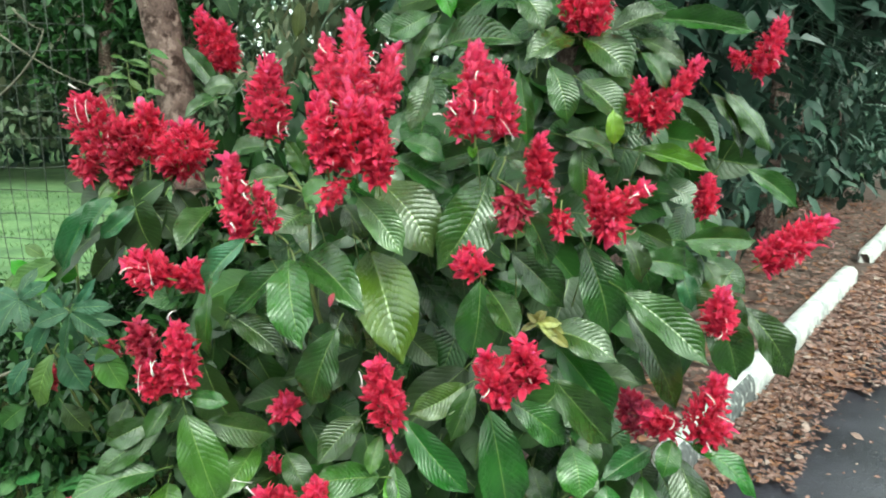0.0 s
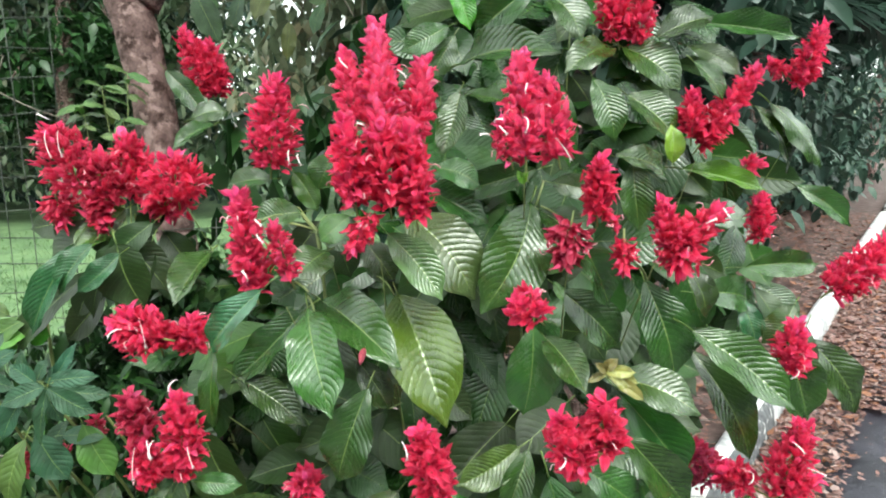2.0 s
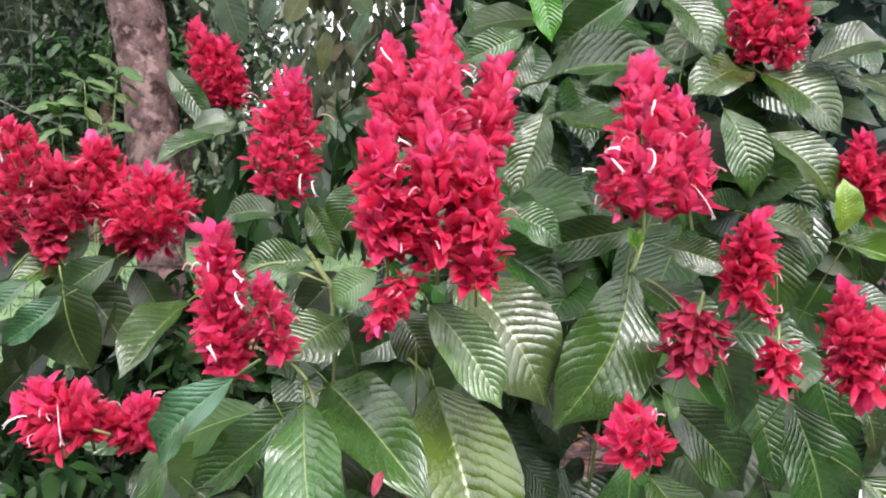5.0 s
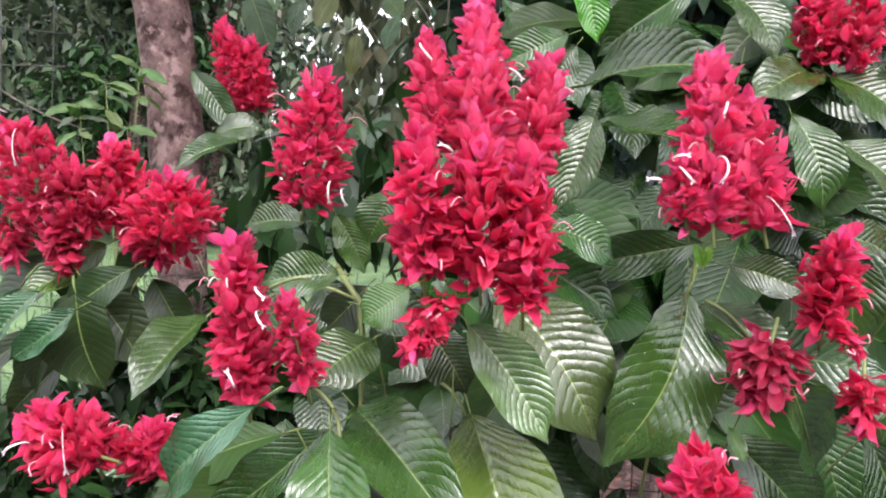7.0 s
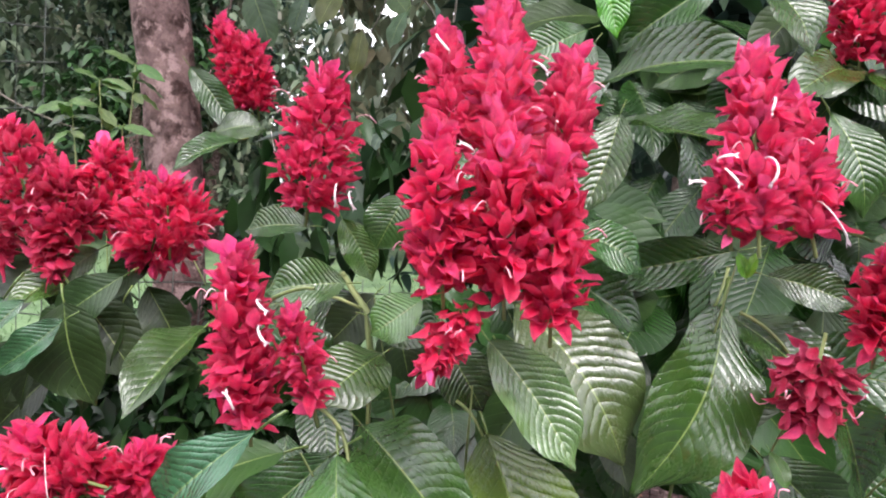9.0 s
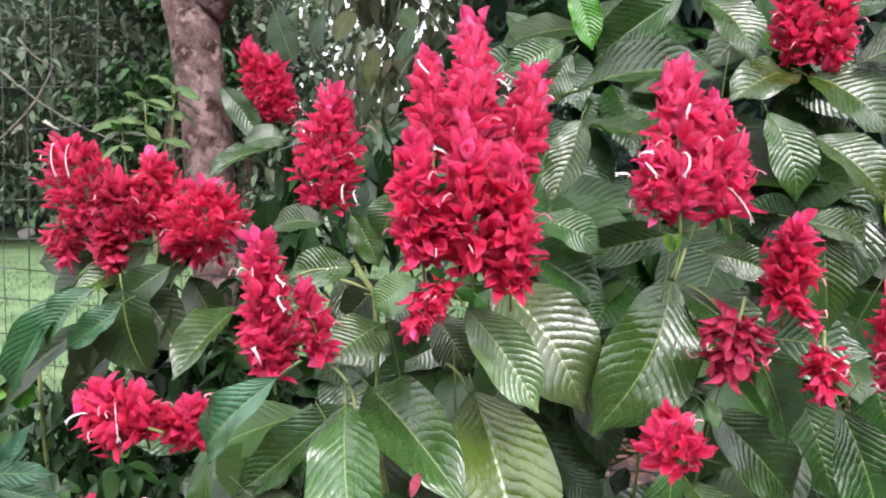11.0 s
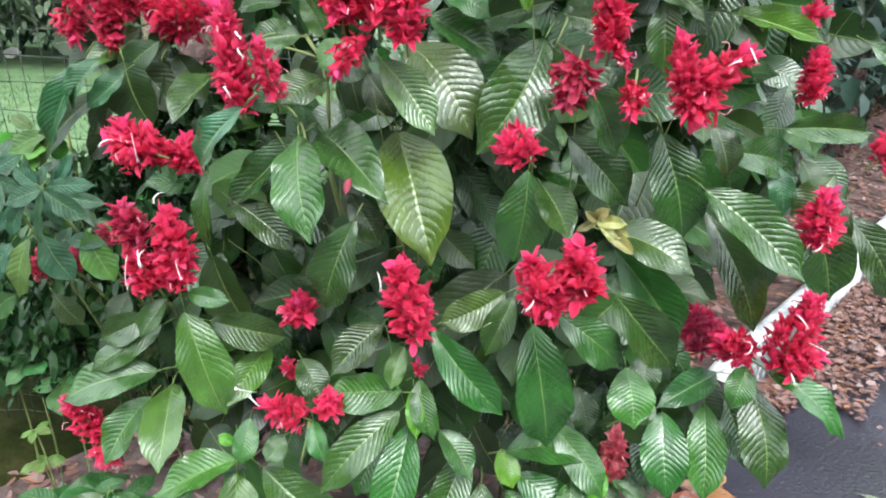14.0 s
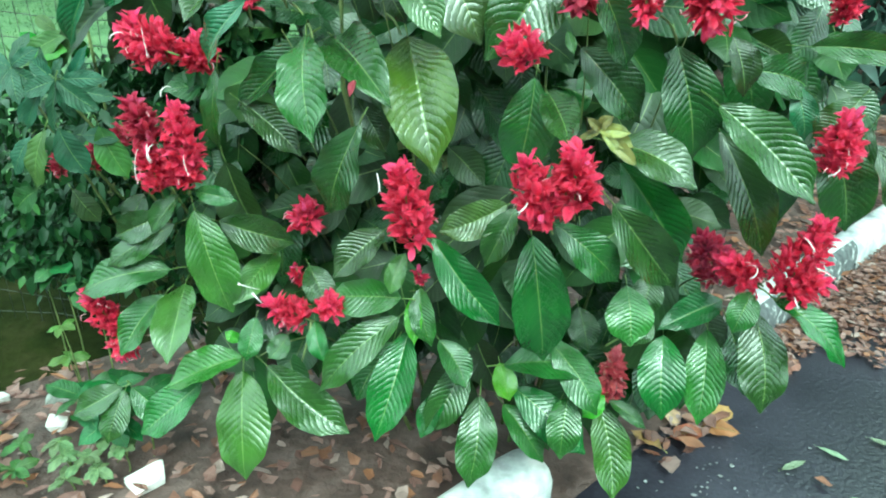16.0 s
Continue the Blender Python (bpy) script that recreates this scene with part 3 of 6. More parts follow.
# boughs that reach over the drive
for i, (x, y, h) in enumerate([(3.2, 6.6, 3.4), (5.6, 10.4, 4.6), (9.4, 13.4, 5.0)]):
    k = 1 + 0.35 * i
    crown = [(0.5 * k, -0.6, 2.1 * k ** 0.6, 0.9 * k, 0.7 * k, 0.4 * k), (1.0 * k, -1.0, 2.6 * k ** 0.6, 1.0 * k, 0.8 * k, 0.5 * k), (0.0, 0.0, 3.1 * k ** 0.6, 1.1 * k, 1.0 * k, 0.7 * k), (1.4 * k, 0.2, 3.2 * k ** 0.6, 1.1 * k, 1.0 * k, 0.6 * k)]
    tree(x, y, h * 0.8, 0.09, (0.2, 0), crown, 3600, 0.17 + 0.03 * i, DARKS, "tall shade tree with boughs over the drive", 90 + i)


# unseen high boughs, added to shade the shrub and darken its reflections
tree(0.52, 2.4, 2.6, 0.05, (0.0, 0.1), [(-1.32, -3.3, 2.8, 0.6, 0.6, 0.25), (-2.0, -1.0, 2.7, 0.6, 0.6, 0.3), (0.08, -0.4, 2.75, 0.8, 0.7, 0.3), (0.68, -0.6, 2.6, 0.8, 0.7, 0.3), (-0.62, -0.1, 2.9, 0.8, 0.7, 0.3), (1.28, -0.3, 2.8, 0.8, 0.7, 0.35), (0.18, 0.2, 3.1, 1.1, 0.8, 0.35), (-0.92, 0.5, 3.1, 0.9, 0.8, 0.35), (-0.22, -1.3, 2.9, 0.9, 0.6, 0.3), (-1.02, -1.0, 3.0, 0.9, 0.7, 0.3), (0.58, -1.4, 3.0, 0.9, 0.6, 0.3), (1.38, -1.2, 3.1, 0.8, 0.6, 0.3), (-0.02, -1.8, 3.2, 1.2, 0.5, 0.25), (-1.42, -1.5, 3.3, 0.9, 0.6, 0.3)], 4200, 0.15, DARKS, "unseen tree added to shade the shrub from above", 97)


def palm(x, y, height, fronds, reach, label, seed):
    """A low palm: a fibrous stem and arching fronds, each a rib set with narrow leaflets."""
    rng = random.Random(seed)
    root = new("palm")
    root.location = (x, y, 0)
    tagged(root, label, "palm")
    v, f = tube([(0, 0, -0.05), (0.02, 0, height * 0.5), (0, 0, height)], [0.09, 0.07, 0.06], 10)
    child("trunk", mesh_of("trunk", v, f, BARK), root, Matrix())
    for i in range(fronds):
        a = 6.283 * i / fronds + rng.uniform(-0.25, 0.25)
        out = Vector((math.cos(a), math.sin(a), 0))
        side = Vector((-math.sin(a), math.cos(a), 0))
        lift, ln = rng.uniform(0.15, 0.75), reach * rng.uniform(0.8, 1.15)
        rib = [Vector((0, 0, height)) + out * ln * q + Vector((0, 0, ln * (lift * q - 0.75 * q * q))) for q in (0, 0.12, 0.25, 0.38, 0.5, 0.62, 0.75, 0.88, 1.0)]
        v, f = tube(rib, [0.012, 0.011, 0.01, 0.009, 0.008, 0.007, 0.005, 0.004, 0.002], 5)
        for k in range(26):
            q = 0.12 + 0.88 * k / 25
            j = min(7, int(q * 8))
            p = rib[j].lerp(rib[j + 1], q * 8 - j)
            l2 = 0.34 * reach * (1 - 0.55 * abs(q - 0.45)) * rng.uniform(0.85, 1.1)
            for sgn in (-1, 1):
                d = (side * sgn + out * 0.55 + Vector((0, 0, rng.uniform(-0.75, -0.2)))).normalized()
                w = out * 0.013 * reach
                o = len(v)
                v += [p - w, p + w, p + d * l2 * 0.55 + w * 0.9 + Vector((0, 0, -0.02)), p + d * l2 * 0.55 - w * 0.9 + Vector((0, 0, -0.02)), p + d * l2 + Vector((0, 0, -0.12 * l2))]
                f += [(o, o + 1, o + 2, o + 3), (o + 3, o + 2, o + 4)]
        child("frond", mesh_of("frond", v, f, DARKS), root, Matrix())


palm(2.75, 5.6, 2.1, 14, 1.3, "dark palm with arching feathery fronds beside the drive", 3)


# ---- wire fence on the verge's far side ----
def fence():
    root = new("wire_fence")
    root.location = (-1.0, 1.6, 0)
    tagged(root, "sagging galvanised wire mesh fence nailed to a trunk", "fence")
    rng = random.Random(9)
    for i in range(24):
        z = 0.05 + 0.062 * i
        right = 26 if z < 1.02 else 19
        pts = [(-3.4 + 0.2 * k, 0.016 * math.sin(k * 1.3 + i), z + 0.009 * math.sin(k * 0.8 + i * 0.6) + 0.006 * math.sin(k * 2.1 + i * 2)) for k in range(right)]
        v, f = tube(pts, [0.0011] * len(pts), 4)
        child("horizontal_wire", mesh_of("wire", v, f, WIRE), root, Matrix())
    for i in range(118):
        x = -3.4 + 0.042 * i + rng.uniform(-0.004, 0.004)
        top = 1.46 if x < 0.2 else 1.0
        pts = [(x + 0.006 * math.sin(k * 1.7 + i), 0.01 * math.sin(i * 0.7 + k), 0.03 + (top - 0.03) * k / 6) for k in range(7)]
        v, f = tube(pts, [0.001] * 7, 4)
        child("vertical_wire", mesh_of("wire", v, f, WIRE), root, Matrix())
    return root


fence()


def leaning_trunk():
    root = new("tree")
    root.location = (-0.64, 1.67, 0)
    tagged(root, "slender leaning tree with pinkish grey mottled bark", "tree")
    pts = [(0.03, 0, -0.05), (0.024, 0, 0.3), (0.016, 0, 0.6), (0.004, 0, 0.93), (-0.008, 0, 1.1), (-0.02, 0, 1.25), (-0.042, 0.0, 1.41), (-0.1, 0.02, 1.6), (-0.22, 0.05, 1.9), (-0.5, 0.1, 2.6), (-0.7, 0.2, 3.4)]
    rad = [0.055, 0.045, 0.042, 0.041, 0.043, 0.044, 0.044, 0.043, 0.04, 0.035, 0.028]
    fine_p, fine_r = [], []
    for i in range(len(pts) - 1):
        for k in range(4):
            q = k / 4
            p = Vector(pts[i]).lerp(Vector(pts[i + 1]), q)
            fine_p.append(p)
            fine_r.append((rad[i] + (rad[i + 1] - rad[i]) * q) * (1 + 0.07 * noise.noise(p * 9)))
    v, f = tube(fine_p, fine_r, 18)
    v = [p + Vector((noise.noise(p * 14) * 0.006, noise.noise(p * 14 + Vector((5, 0, 0))) * 0.006, 0)) for p in v]
    child("trunk", mesh_of("trunk", v, f, BARK), root, Matrix())
    v, f = tube(bend((-0.02, 0, 1.45), (0.45, 0.5, 2.7), (0.05, 0, 0.1)), [0.035, 0.032, 0.03, 0.026, 0.02, 0.015, 0.01], 8)
    child("limb", mesh_of("limb", v, f, BARK), root, Matrix())
    cr = [((0.5, 0.6, 2.6), (0.7, 0.6, 0.4)), ((-0.6, 0.4, 2.7), (0.7, 0.6, 0.5)), ((0.0, 1.0, 2.3), (0.8, 0.5, 0.35))]
    scatter_leaves("crown", clump_places(cr, 1500, 3), 0.14, GREENS, root, "", 0.8, 8)
    return root


leaning_tree = leaning_trunk()


# ---- the flowering shrub ----
shrub = new("flowering_shrub")
shrub.location = (0.1, 1.45, 0)
tagged(shrub, "large shrub with glossy quilted leaves and crimson flower spikes", "shrub")
SHRUB_INV = Matrix.Translation((-0.1, -1.45, 0))
rs = random.Random(21)
count_leaf = [0]
hero_at = []


LOW_FACE = Vector((0.0, -0.62, 0.78))  # low leaves lie flatter


def blade_for(k, tone, height, smooth=False):
    """The high leaves are strongly quilted, the low ones on the fence side smoothest."""
    if tone == "deep_shade":
        return FILL[k % 3]
    if height < 1.15 and k % (5 if smooth else 2):
        return BROAD[(k * 3) % 4]
    if height > 1.5 and k % 4 or k % 3 == 0:
        return QUILTED[(k * 3) % 4]
    return SMOOTH[(k * 2) % 5]


def hero_leaf(base, tip, width, tone, flat=0.0, turn=0.0):
    """One large leaf of the shrub, from its base to its tip; flat (0 to 1) ones lie open to the sky."""
    count_leaf[0] += 1
    k = count_leaf[0]
    for q in (0.2, 0.5, 0.8):
        hero_at.append(Vector(base).lerp(Vector(tip), q))
    ob = child("leaf", blade_for(k, tone, base[2] + tip[2], base[0] < 0), shrub, SHRUB_INV @ blade_pose(base, tip, width * 0.95, turn + rs.uniform(-6, 6) if flat else rs.uniform(-16, 16), FACE.lerp(Vector((-0.05, -0.76, 0.65)), flat) if flat else (LOW_FACE if base[2] + tip[2] < 1.15 else FACE)))
    c = TONE[tone]
    if base[2] + tip[2] < 1.15:  # the low shoots are fresher
        c = (c[0] * 0.85 + 0.003, c[1] * 1.0 + 0.008, c[2] * 0.75 + 0.003)
    j = rs.uniform(0.9, 1.12)
    ob.color = (c[0] * j, c[1] * j, c[2] * j, 1)
    return ob


def bract_mesh(name, curl, width, seed):
    rng = random.Random(seed)
    nu, nv = 6, 2
    ph, rip, keel = rng.uniform(0, 6.28), rng.uniform(0.03, 0.08), rng.uniform(0.35, 1.0)
    verts, uvs, faces = [], [], []
    for i in range(nu + 1):
        u = i / nu
        w = 0.5 * width * (max(0.001, u) ** 0.6) * (max(0.0, 1 - u) ** 0.78) * 2.15 + 0.02 * (1 - u)
        for j in range(-nv, nv + 1):
            v = j / nv
            verts.append((u, v * w, curl * u * u + keel * abs(v) ** 1.2 * w + rip * v * math.sin(u * 7 + ph) + 0.025 * rng.uniform(-1, 1) * abs(v)))
            uvs.append((u, 0.5 + 0.5 * v))
    k = 2 * nv + 1
    for i in range(nu):
        for j in range(k - 1):
            a = i * k + j
            faces.append((a, a + k, a + k + 1, a + 1))
    return mesh_of(name, verts, faces, BRACT, uvs)


BRACTS = [bract_mesh("bract", c, w, s) for s, (c, w) in enumerate([(0.22, 0.6), (-0.18, 0.72), (0.38, 0.55), (0.05, 0.78), (-0.35, 0.64), (0.5, 0.6), (-0.05, 0.5), (0.3, 0.8)])]
# crimson and dark: the red dimmed in colour for heads in shade
RED = {"rose": (0.95, 0.032, 0.155), "red": (0.93, 0.018, 0.11), "crimson": (0.72, 0.015, 0.082), "dark": (0.55, 0.014, 0.07), "pale": (0.85, 0.14, 0.2)}
rf = random.Random(33)
spikes_made = []


def spike(base, tip, radius, tone="red"):
    """A flower spike: a green axis set with overlapping pointed bracts in whorls."""
    b, t = Vector(base), Vector(tip)
    axis = t - b
    ln = axis.length
    radius *= 1.12
    core = max(0.012, ln - 0.45 * radius)
    stalk = 0.02
    q = axis.to_track_quat("Z", "Y")
    m = Matrix.Translation(b) @ q.to_matrix().to_4x4()
    v, f = tube([(0, 0, -stalk), (0, 0, core * 0.5), (0, 0, core)], [0.0016, 0.0016, 0.0010], 6)
    sp = child("flower_spike", mesh_of("spike_axis", v, f, STEM), shrub, SHRUB_INV @ m)
    rows = max(3, int(core / 0.0084) + 1)
    size = max(0.013, min(0.021, radius * 0.68))
    per = 11 if radius > 0.03 else (9 if radius > 0.02 else 7)
    c = RED[tone]
    for i in range(rows):
        h = core * (i / (rows - 1))
        f = i / (rows - 1)
        env = min(1.0, 0.75 + 1.2 * f) * (1.0 - 0.55 * max(0.0, f - 0.55) / 0.45)
        n = per if f < 0.85 else per - 2
        for k in range(n):
            a = 2 * math.pi * (k + 0.5 * (i % 2)) / n + rf.uniform(-0.35, 0.35)
            up = radians(rf.gauss(18 + 60 * max(0.0, f - 0.45), 26))
            s = size * rf.uniform(0.6, 1.2)
            d = Vector((math.cos(a) * math.cos(up), math.sin(a) * math.cos(up), math.sin(up)))
            reach = max(0.002, (radius * env * (rf.uniform(0.82, 1.05) if (k + i) % 4 else rf.uniform(0.5, 0.75)) - s * abs(math.cos(up)) * 0.95))
            p = Vector((math.cos(a) * reach, math.sin(a) * reach, h + rf.uniform(-0.006, 0.006)))
            side = Vector((-math.sin(a), math.cos(a), 0))
            side = (side + Vector((0, 0, rf.uniform(-0.9, 0.9)))).normalized()
            nrm = d.cross(side).normalized()
            side = nrm.cross(d)
            bm = Matrix((d * s, side * s, nrm * s)).transposed().to_4x4()
            bm.translation = p
            ob = new("bract", BRACTS[rf.randrange(len(BRACTS))])
            ob.parent = sp
            ob.matrix_basis = bm
            pale = 1.0 + (0.25 if f > 0.8 else 0)
            ob.color = (min(1, c[0] * pale), c[1] * pale * (1 + 2.5 * max(0, f - 0.75)), c[2] * pale * (1 + 2.0 * max(0, f - 0.75)), 1)
    # the crowded bracts further in, joined
    iv, iff, iuv = [], [], []
    for k in range(int(core * radius * 30000) + 10):
        src = BRACTS[rf.randrange(len(BRACTS))]
        a, up, s = rf.uniform(0, 6.283), radians(rf.gauss(25, 30)), size * rf.uniform(0.7, 1.0)
        d = Vector((math.cos(a) * math.cos(up), math.sin(a) * math.cos(up), math.sin(up)))
        side = Vector((-math.sin(a), math.cos(a), rf.uniform(-0.9, 0.9))).normalized()
        nrm = d.cross(side).normalized()
        side = nrm.cross(d)
        h = rf.random()
        env = radius * min(1.0, 0.7 + 1.2 * h) * (1.0 - 0.6 * max(0.0, h - 0.5) / 0.5)
        p = Vector((math.cos(a), math.sin(a), 0)) * max(0.0, env * rf.uniform(0.5, 0.98) - s * 0.85) + Vector((0, 0, core * h))
        o = len(iv)
        for w in src.vertices:
            iv.append(p + (d * w.co.x + side * w.co.y + nrm * w.co.z) * s)
        iuv += [(i // 5 / 6, (i % 5) / 4) for i in range(len(src.vertices))]
        iff += [tuple(q + o for q in f.vertices) for f in src.polygons]
    inner = child("bract_core", mesh_of("bract_core", iv, iff, BRACT, iuv), sp, Matrix())
    inner.color = (c[0] * 0.95, c[1], c[2], 1)
    inner["kind"] = "stuff"
    # slender pale stamens curl out between the bracts
    iv, iff = [], []
    for k in range(4 if radius > 0.03 else 2):
        a, h = rf.uniform(0, 6.283), core * rf.uniform(0.12, 0.9)
        out = Vector((math.cos(a), math.sin(a), 0))
        p0, reach = out * radius * 0.72 + Vector((0, 0, h)), rf.uniform(0.12, 0.34) * radius + 0.004
        side = Vector((-math.sin(a), math.cos(a), 0)) * rf.uniform(-0.5, 0.5)
        pts = [p0 + (out + side * q) * reach * q + Vector((0, 0, 0.008 * math.sin(2.6 * q) - 0.006 * q)) for q in (0, 0.25, 0.5, 0.75, 1)]
        v, f = tube(pts, [0.0004, 0.0004, 0.0005, 0.0006, 0.0009], 5)
        iff += [tuple(q + len(iv) for q in g) for g in f]
        iv += v
    child("stamen_tuft", mesh_of("stamen_tuft", iv, iff, FILAMENT), sp, Matrix())["kind"] = "stuff"
    spikes_made.append((sp, b, t))
    return sp


hero_leaf((0.142, 1.490, 1.437), (0.028, 1.566, 1.353), 0.082, "dark")
hero_leaf((-0.017, 1.512, 1.456), (0.018, 1.516, 1.361), 0.051, "lime")
hero_leaf((0.138, 1.385, 1.403), (0.194, 1.340, 1.312), 0.076, "dark")
hero_leaf((0.261, 1.392, 1.310), (0.154, 1.304, 1.256), 0.067, "norm")
hero_leaf((-0.007, 1.462, 1.293), (0.152, 1.311, 1.292), 0.078, "dark")
hero_leaf((-0.012, 1.338, 1.228), (0.056, 1.207, 1.203), 0.070, "dark")
hero_leaf((0.206, 1.315, 1.249), (0.238, 1.290, 1.139), 0.062, "norm")
hero_leaf((0.281, 1.386, 1.307), (0.372, 1.345, 1.225), 0.090, "norm", True)
hero_leaf((0.328, 1.353, 1.317), (0.440, 1.373, 1.353), 0.057, "dark")
hero_leaf((0.417, 1.380, 1.345), (0.680, 1.500, 1.331), 0.053, "norm")
hero_leaf((0.385, 1.348, 1.301), (0.469, 1.317, 1.244), 0.040, "dark")
hero_leaf((0.377, 1.306, 1.272), (0.428, 1.298, 1.202), 0.050, "dark")
hero_leaf((0.268, 1.324, 1.221), (0.350, 1.301, 1.138), 0.073, "norm", True)
hero_leaf((0.145, 1.300, 1.241), (0.164, 1.300, 1.094), 0.038, "norm")
hero_leaf((0.590, 1.509, 1.202), (0.691, 1.542, 1.057), 0.066, "dark")
hero_leaf((0.621, 1.500, 1.207), (0.735, 1.500, 1.070), 0.065, "dark")
hero_leaf((0.311, 1.220, 1.106), (0.304, 1.215, 1.168), 0.036, "sun")
hero_leaf((0.389, 1.366, 1.087), (0.568, 1.394, 1.039), 0.046, "lime")
hero_leaf((0.224, 1.250, 1.119), (0.341, 1.318, 1.068), 0.055, "norm")
hero_leaf((0.263, 1.270, 1.103), (0.276, 1.270, 0.989), 0.059, "norm")
hero_leaf((0.687, 1.500, 1.035), (0.810, 1.500, 0.946), 0.055, "norm")
hero_leaf((0.480, 1.300, 0.912), (0.660, 1.364, 0.897), 0.054, "norm")
hero_leaf((0.376, 1.266, 0.878), (0.512, 1.344, 0.839), 0.069, "dark")
hero_leaf((0.266, 1.210, 0.915), (0.317, 1.200, 0.748), 0.092, "dark")
hero_leaf((0.344, 1.220, 0.930), (0.377, 1.220, 0.844), 0.054, "dark")
hero_leaf((0.331, 1.169, 0.841), (0.472, 1.105, 0.723), 0.080, "norm", True)
hero_leaf((0.479, 1.315, 0.852), (0.512, 1.308, 0.762), 0.046, "blue")
hero_leaf((0.356, 1.229, 0.788), (0.452, 1.198, 0.595), 0.074, "dark")
hero_leaf((0.653, 1.380, 0.748), (0.763, 1.380, 0.585), 0.090, "dark")
hero_leaf((0.555, 1.300, 0.765), (0.610, 1.290, 0.615), 0.095, "dark")
hero_leaf((0.175, 1.109, 0.791), (0.294, 1.047, 0.751), 0.073, "norm", True)
hero_leaf((0.197, 1.120, 0.762), (0.317, 1.140, 0.600), 0.078, "norm")
hero_leaf((0.130, 1.229, 0.902), (0.234, 1.230, 0.792), 0.079, "dark")
hero_leaf((0.084, 1.128, 0.853), (0.119, 1.022, 0.804), 0.055, "dark")
hero_leaf((0.086, 1.250, 1.047), (-0.010, 1.165, 0.884), 0.114, "norm", 0.35, -17)
hero_leaf((0.066, 1.130, 0.871), (0.051, 1.139, 0.724), 0.084, "norm")
hero_leaf((-0.139, 1.238, 0.903), (-0.071, 1.108, 0.724), 0.122, "olive", True)
# grey tone: the pale sheen of these two leaves put into their colour
hero_leaf((-0.148, 1.150, 1.018), (-0.070, 1.125, 0.918), 0.064, "grey", 0.8)
hero_leaf((-0.122, 1.225, 1.040), (-0.018, 1.175, 0.905), 0.112, "grey", True)
hero_leaf((-0.091, 1.257, 1.078), (0.019, 1.272, 1.009), 0.072, "norm", True)
hero_leaf((0.097, 1.251, 1.101), (-0.038, 1.302, 1.058), 0.053, "dark")
hero_leaf((-0.025, 1.270, 1.230), (-0.062, 1.240, 1.126), 0.051, "norm", True)
hero_leaf((-0.075, 1.240, 1.110), (0.004, 1.240, 1.073), 0.053, "norm", True)
hero_leaf((-0.274, 1.147, 0.910), (-0.231, 1.033, 0.780), 0.086, "norm")
hero_leaf((-0.269, 1.268, 0.891), (-0.134, 1.097, 0.822), 0.085, "norm", True)
hero_leaf((-0.281, 1.161, 0.903), (-0.408, 1.175, 0.785), 0.060, "dark")
hero_leaf((-0.314, 1.046, 0.966), (-0.410, 1.110, 0.858), 0.055, "blue")
hero_leaf((-0.205, 1.164, 0.819), (-0.158, 1.161, 0.734), 0.051, "dark")
hero_leaf((-0.188, 1.117, 0.790), (-0.241, 1.126, 0.638), 0.084, "dark")
hero_leaf((-0.390, 1.157, 0.803), (-0.286, 1.134, 0.727), 0.055, "dark")
hero_leaf((-0.415, 1.140, 0.856), (-0.426, 1.140, 0.725), 0.034, "norm")
hero_leaf((-0.457, 1.309, 0.977), (-0.487, 1.185, 0.910), 0.061, "norm")
hero_leaf((-0.678, 1.300, 0.999), (-0.770, 1.300, 0.841), 0.049, "blue")
hero_leaf((-0.639, 1.420, 1.044), (-0.707, 1.340, 0.981), 0.058, "mid")
# fence-side leaves of the deep tone, their shade put into the colour
hero_leaf((-0.649, 1.380, 0.985), (-0.648, 1.380, 0.867), 0.079, "deep_shade")
hero_leaf((-0.621, 1.420, 1.011), (-0.585, 1.420, 0.877), 0.076, "deep_shade")
hero_leaf((-0.670, 1.360, 0.947), (-0.720, 1.360, 0.854), 0.062, "deep_shade")
hero_leaf((-0.734, 1.450, 1.011), (-0.659, 1.450, 0.952), 0.061, "deep_shade")
hero_leaf((-0.572, 1.350, 0.988), (-0.620, 1.350, 0.852), 0.068, "deep_shade")
hero_leaf((-0.623, 1.340, 1.004), (-0.547, 1.340, 0.901), 0.074, "deep_shade")
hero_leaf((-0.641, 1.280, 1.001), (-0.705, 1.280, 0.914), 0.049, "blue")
hero_leaf((-0.639, 1.320, 0.964), (-0.674, 1.320, 0.863), 0.048, "deep_shade")
hero_leaf((-0.683, 1.400, 0.886), (-0.765, 1.400, 0.800), 0.065, "deep_shade")
hero_leaf((-0.244, 1.200, 0.988), (-0.293, 1.130, 0.953), 0.072, "norm")
hero_leaf((-0.290, 1.250, 1.045), (-0.373, 1.250, 1.031), 0.055, "norm")
hero_leaf((-0.317, 1.360, 1.104), (-0.278, 1.360, 1.032), 0.044, "mid")
hero_leaf((-0.210, 1.220, 1.039), (-0.259, 1.220, 1.000), 0.052, "mid")
hero_leaf((-0.238, 1.300, 1.137), (-0.268, 1.300, 1.076), 0.06, "norm")
hero_leaf((-0.474, 1.450, 1.193), (-0.535, 1.390, 1.148), 0.034, "dark")
hero_leaf((-0.610, 1.620, 1.311), (-0.533, 1.620, 1.210), 0.048, "dark")
hero_leaf((-0.558, 1.586, 1.207), (-0.483, 1.605, 1.221), 0.054, "dark")
hero_leaf((0.114, 1.220, 1.081), (0.185, 1.200, 1.060), 0.043, "dark")
hero_leaf((0.101, 1.260, 1.033), (0.179, 1.200, 0.956), 0.074, "dark")
hero_leaf((0.139, 1.139, 0.998), (0.197, 1.172, 0.882), 0.068, "dark")
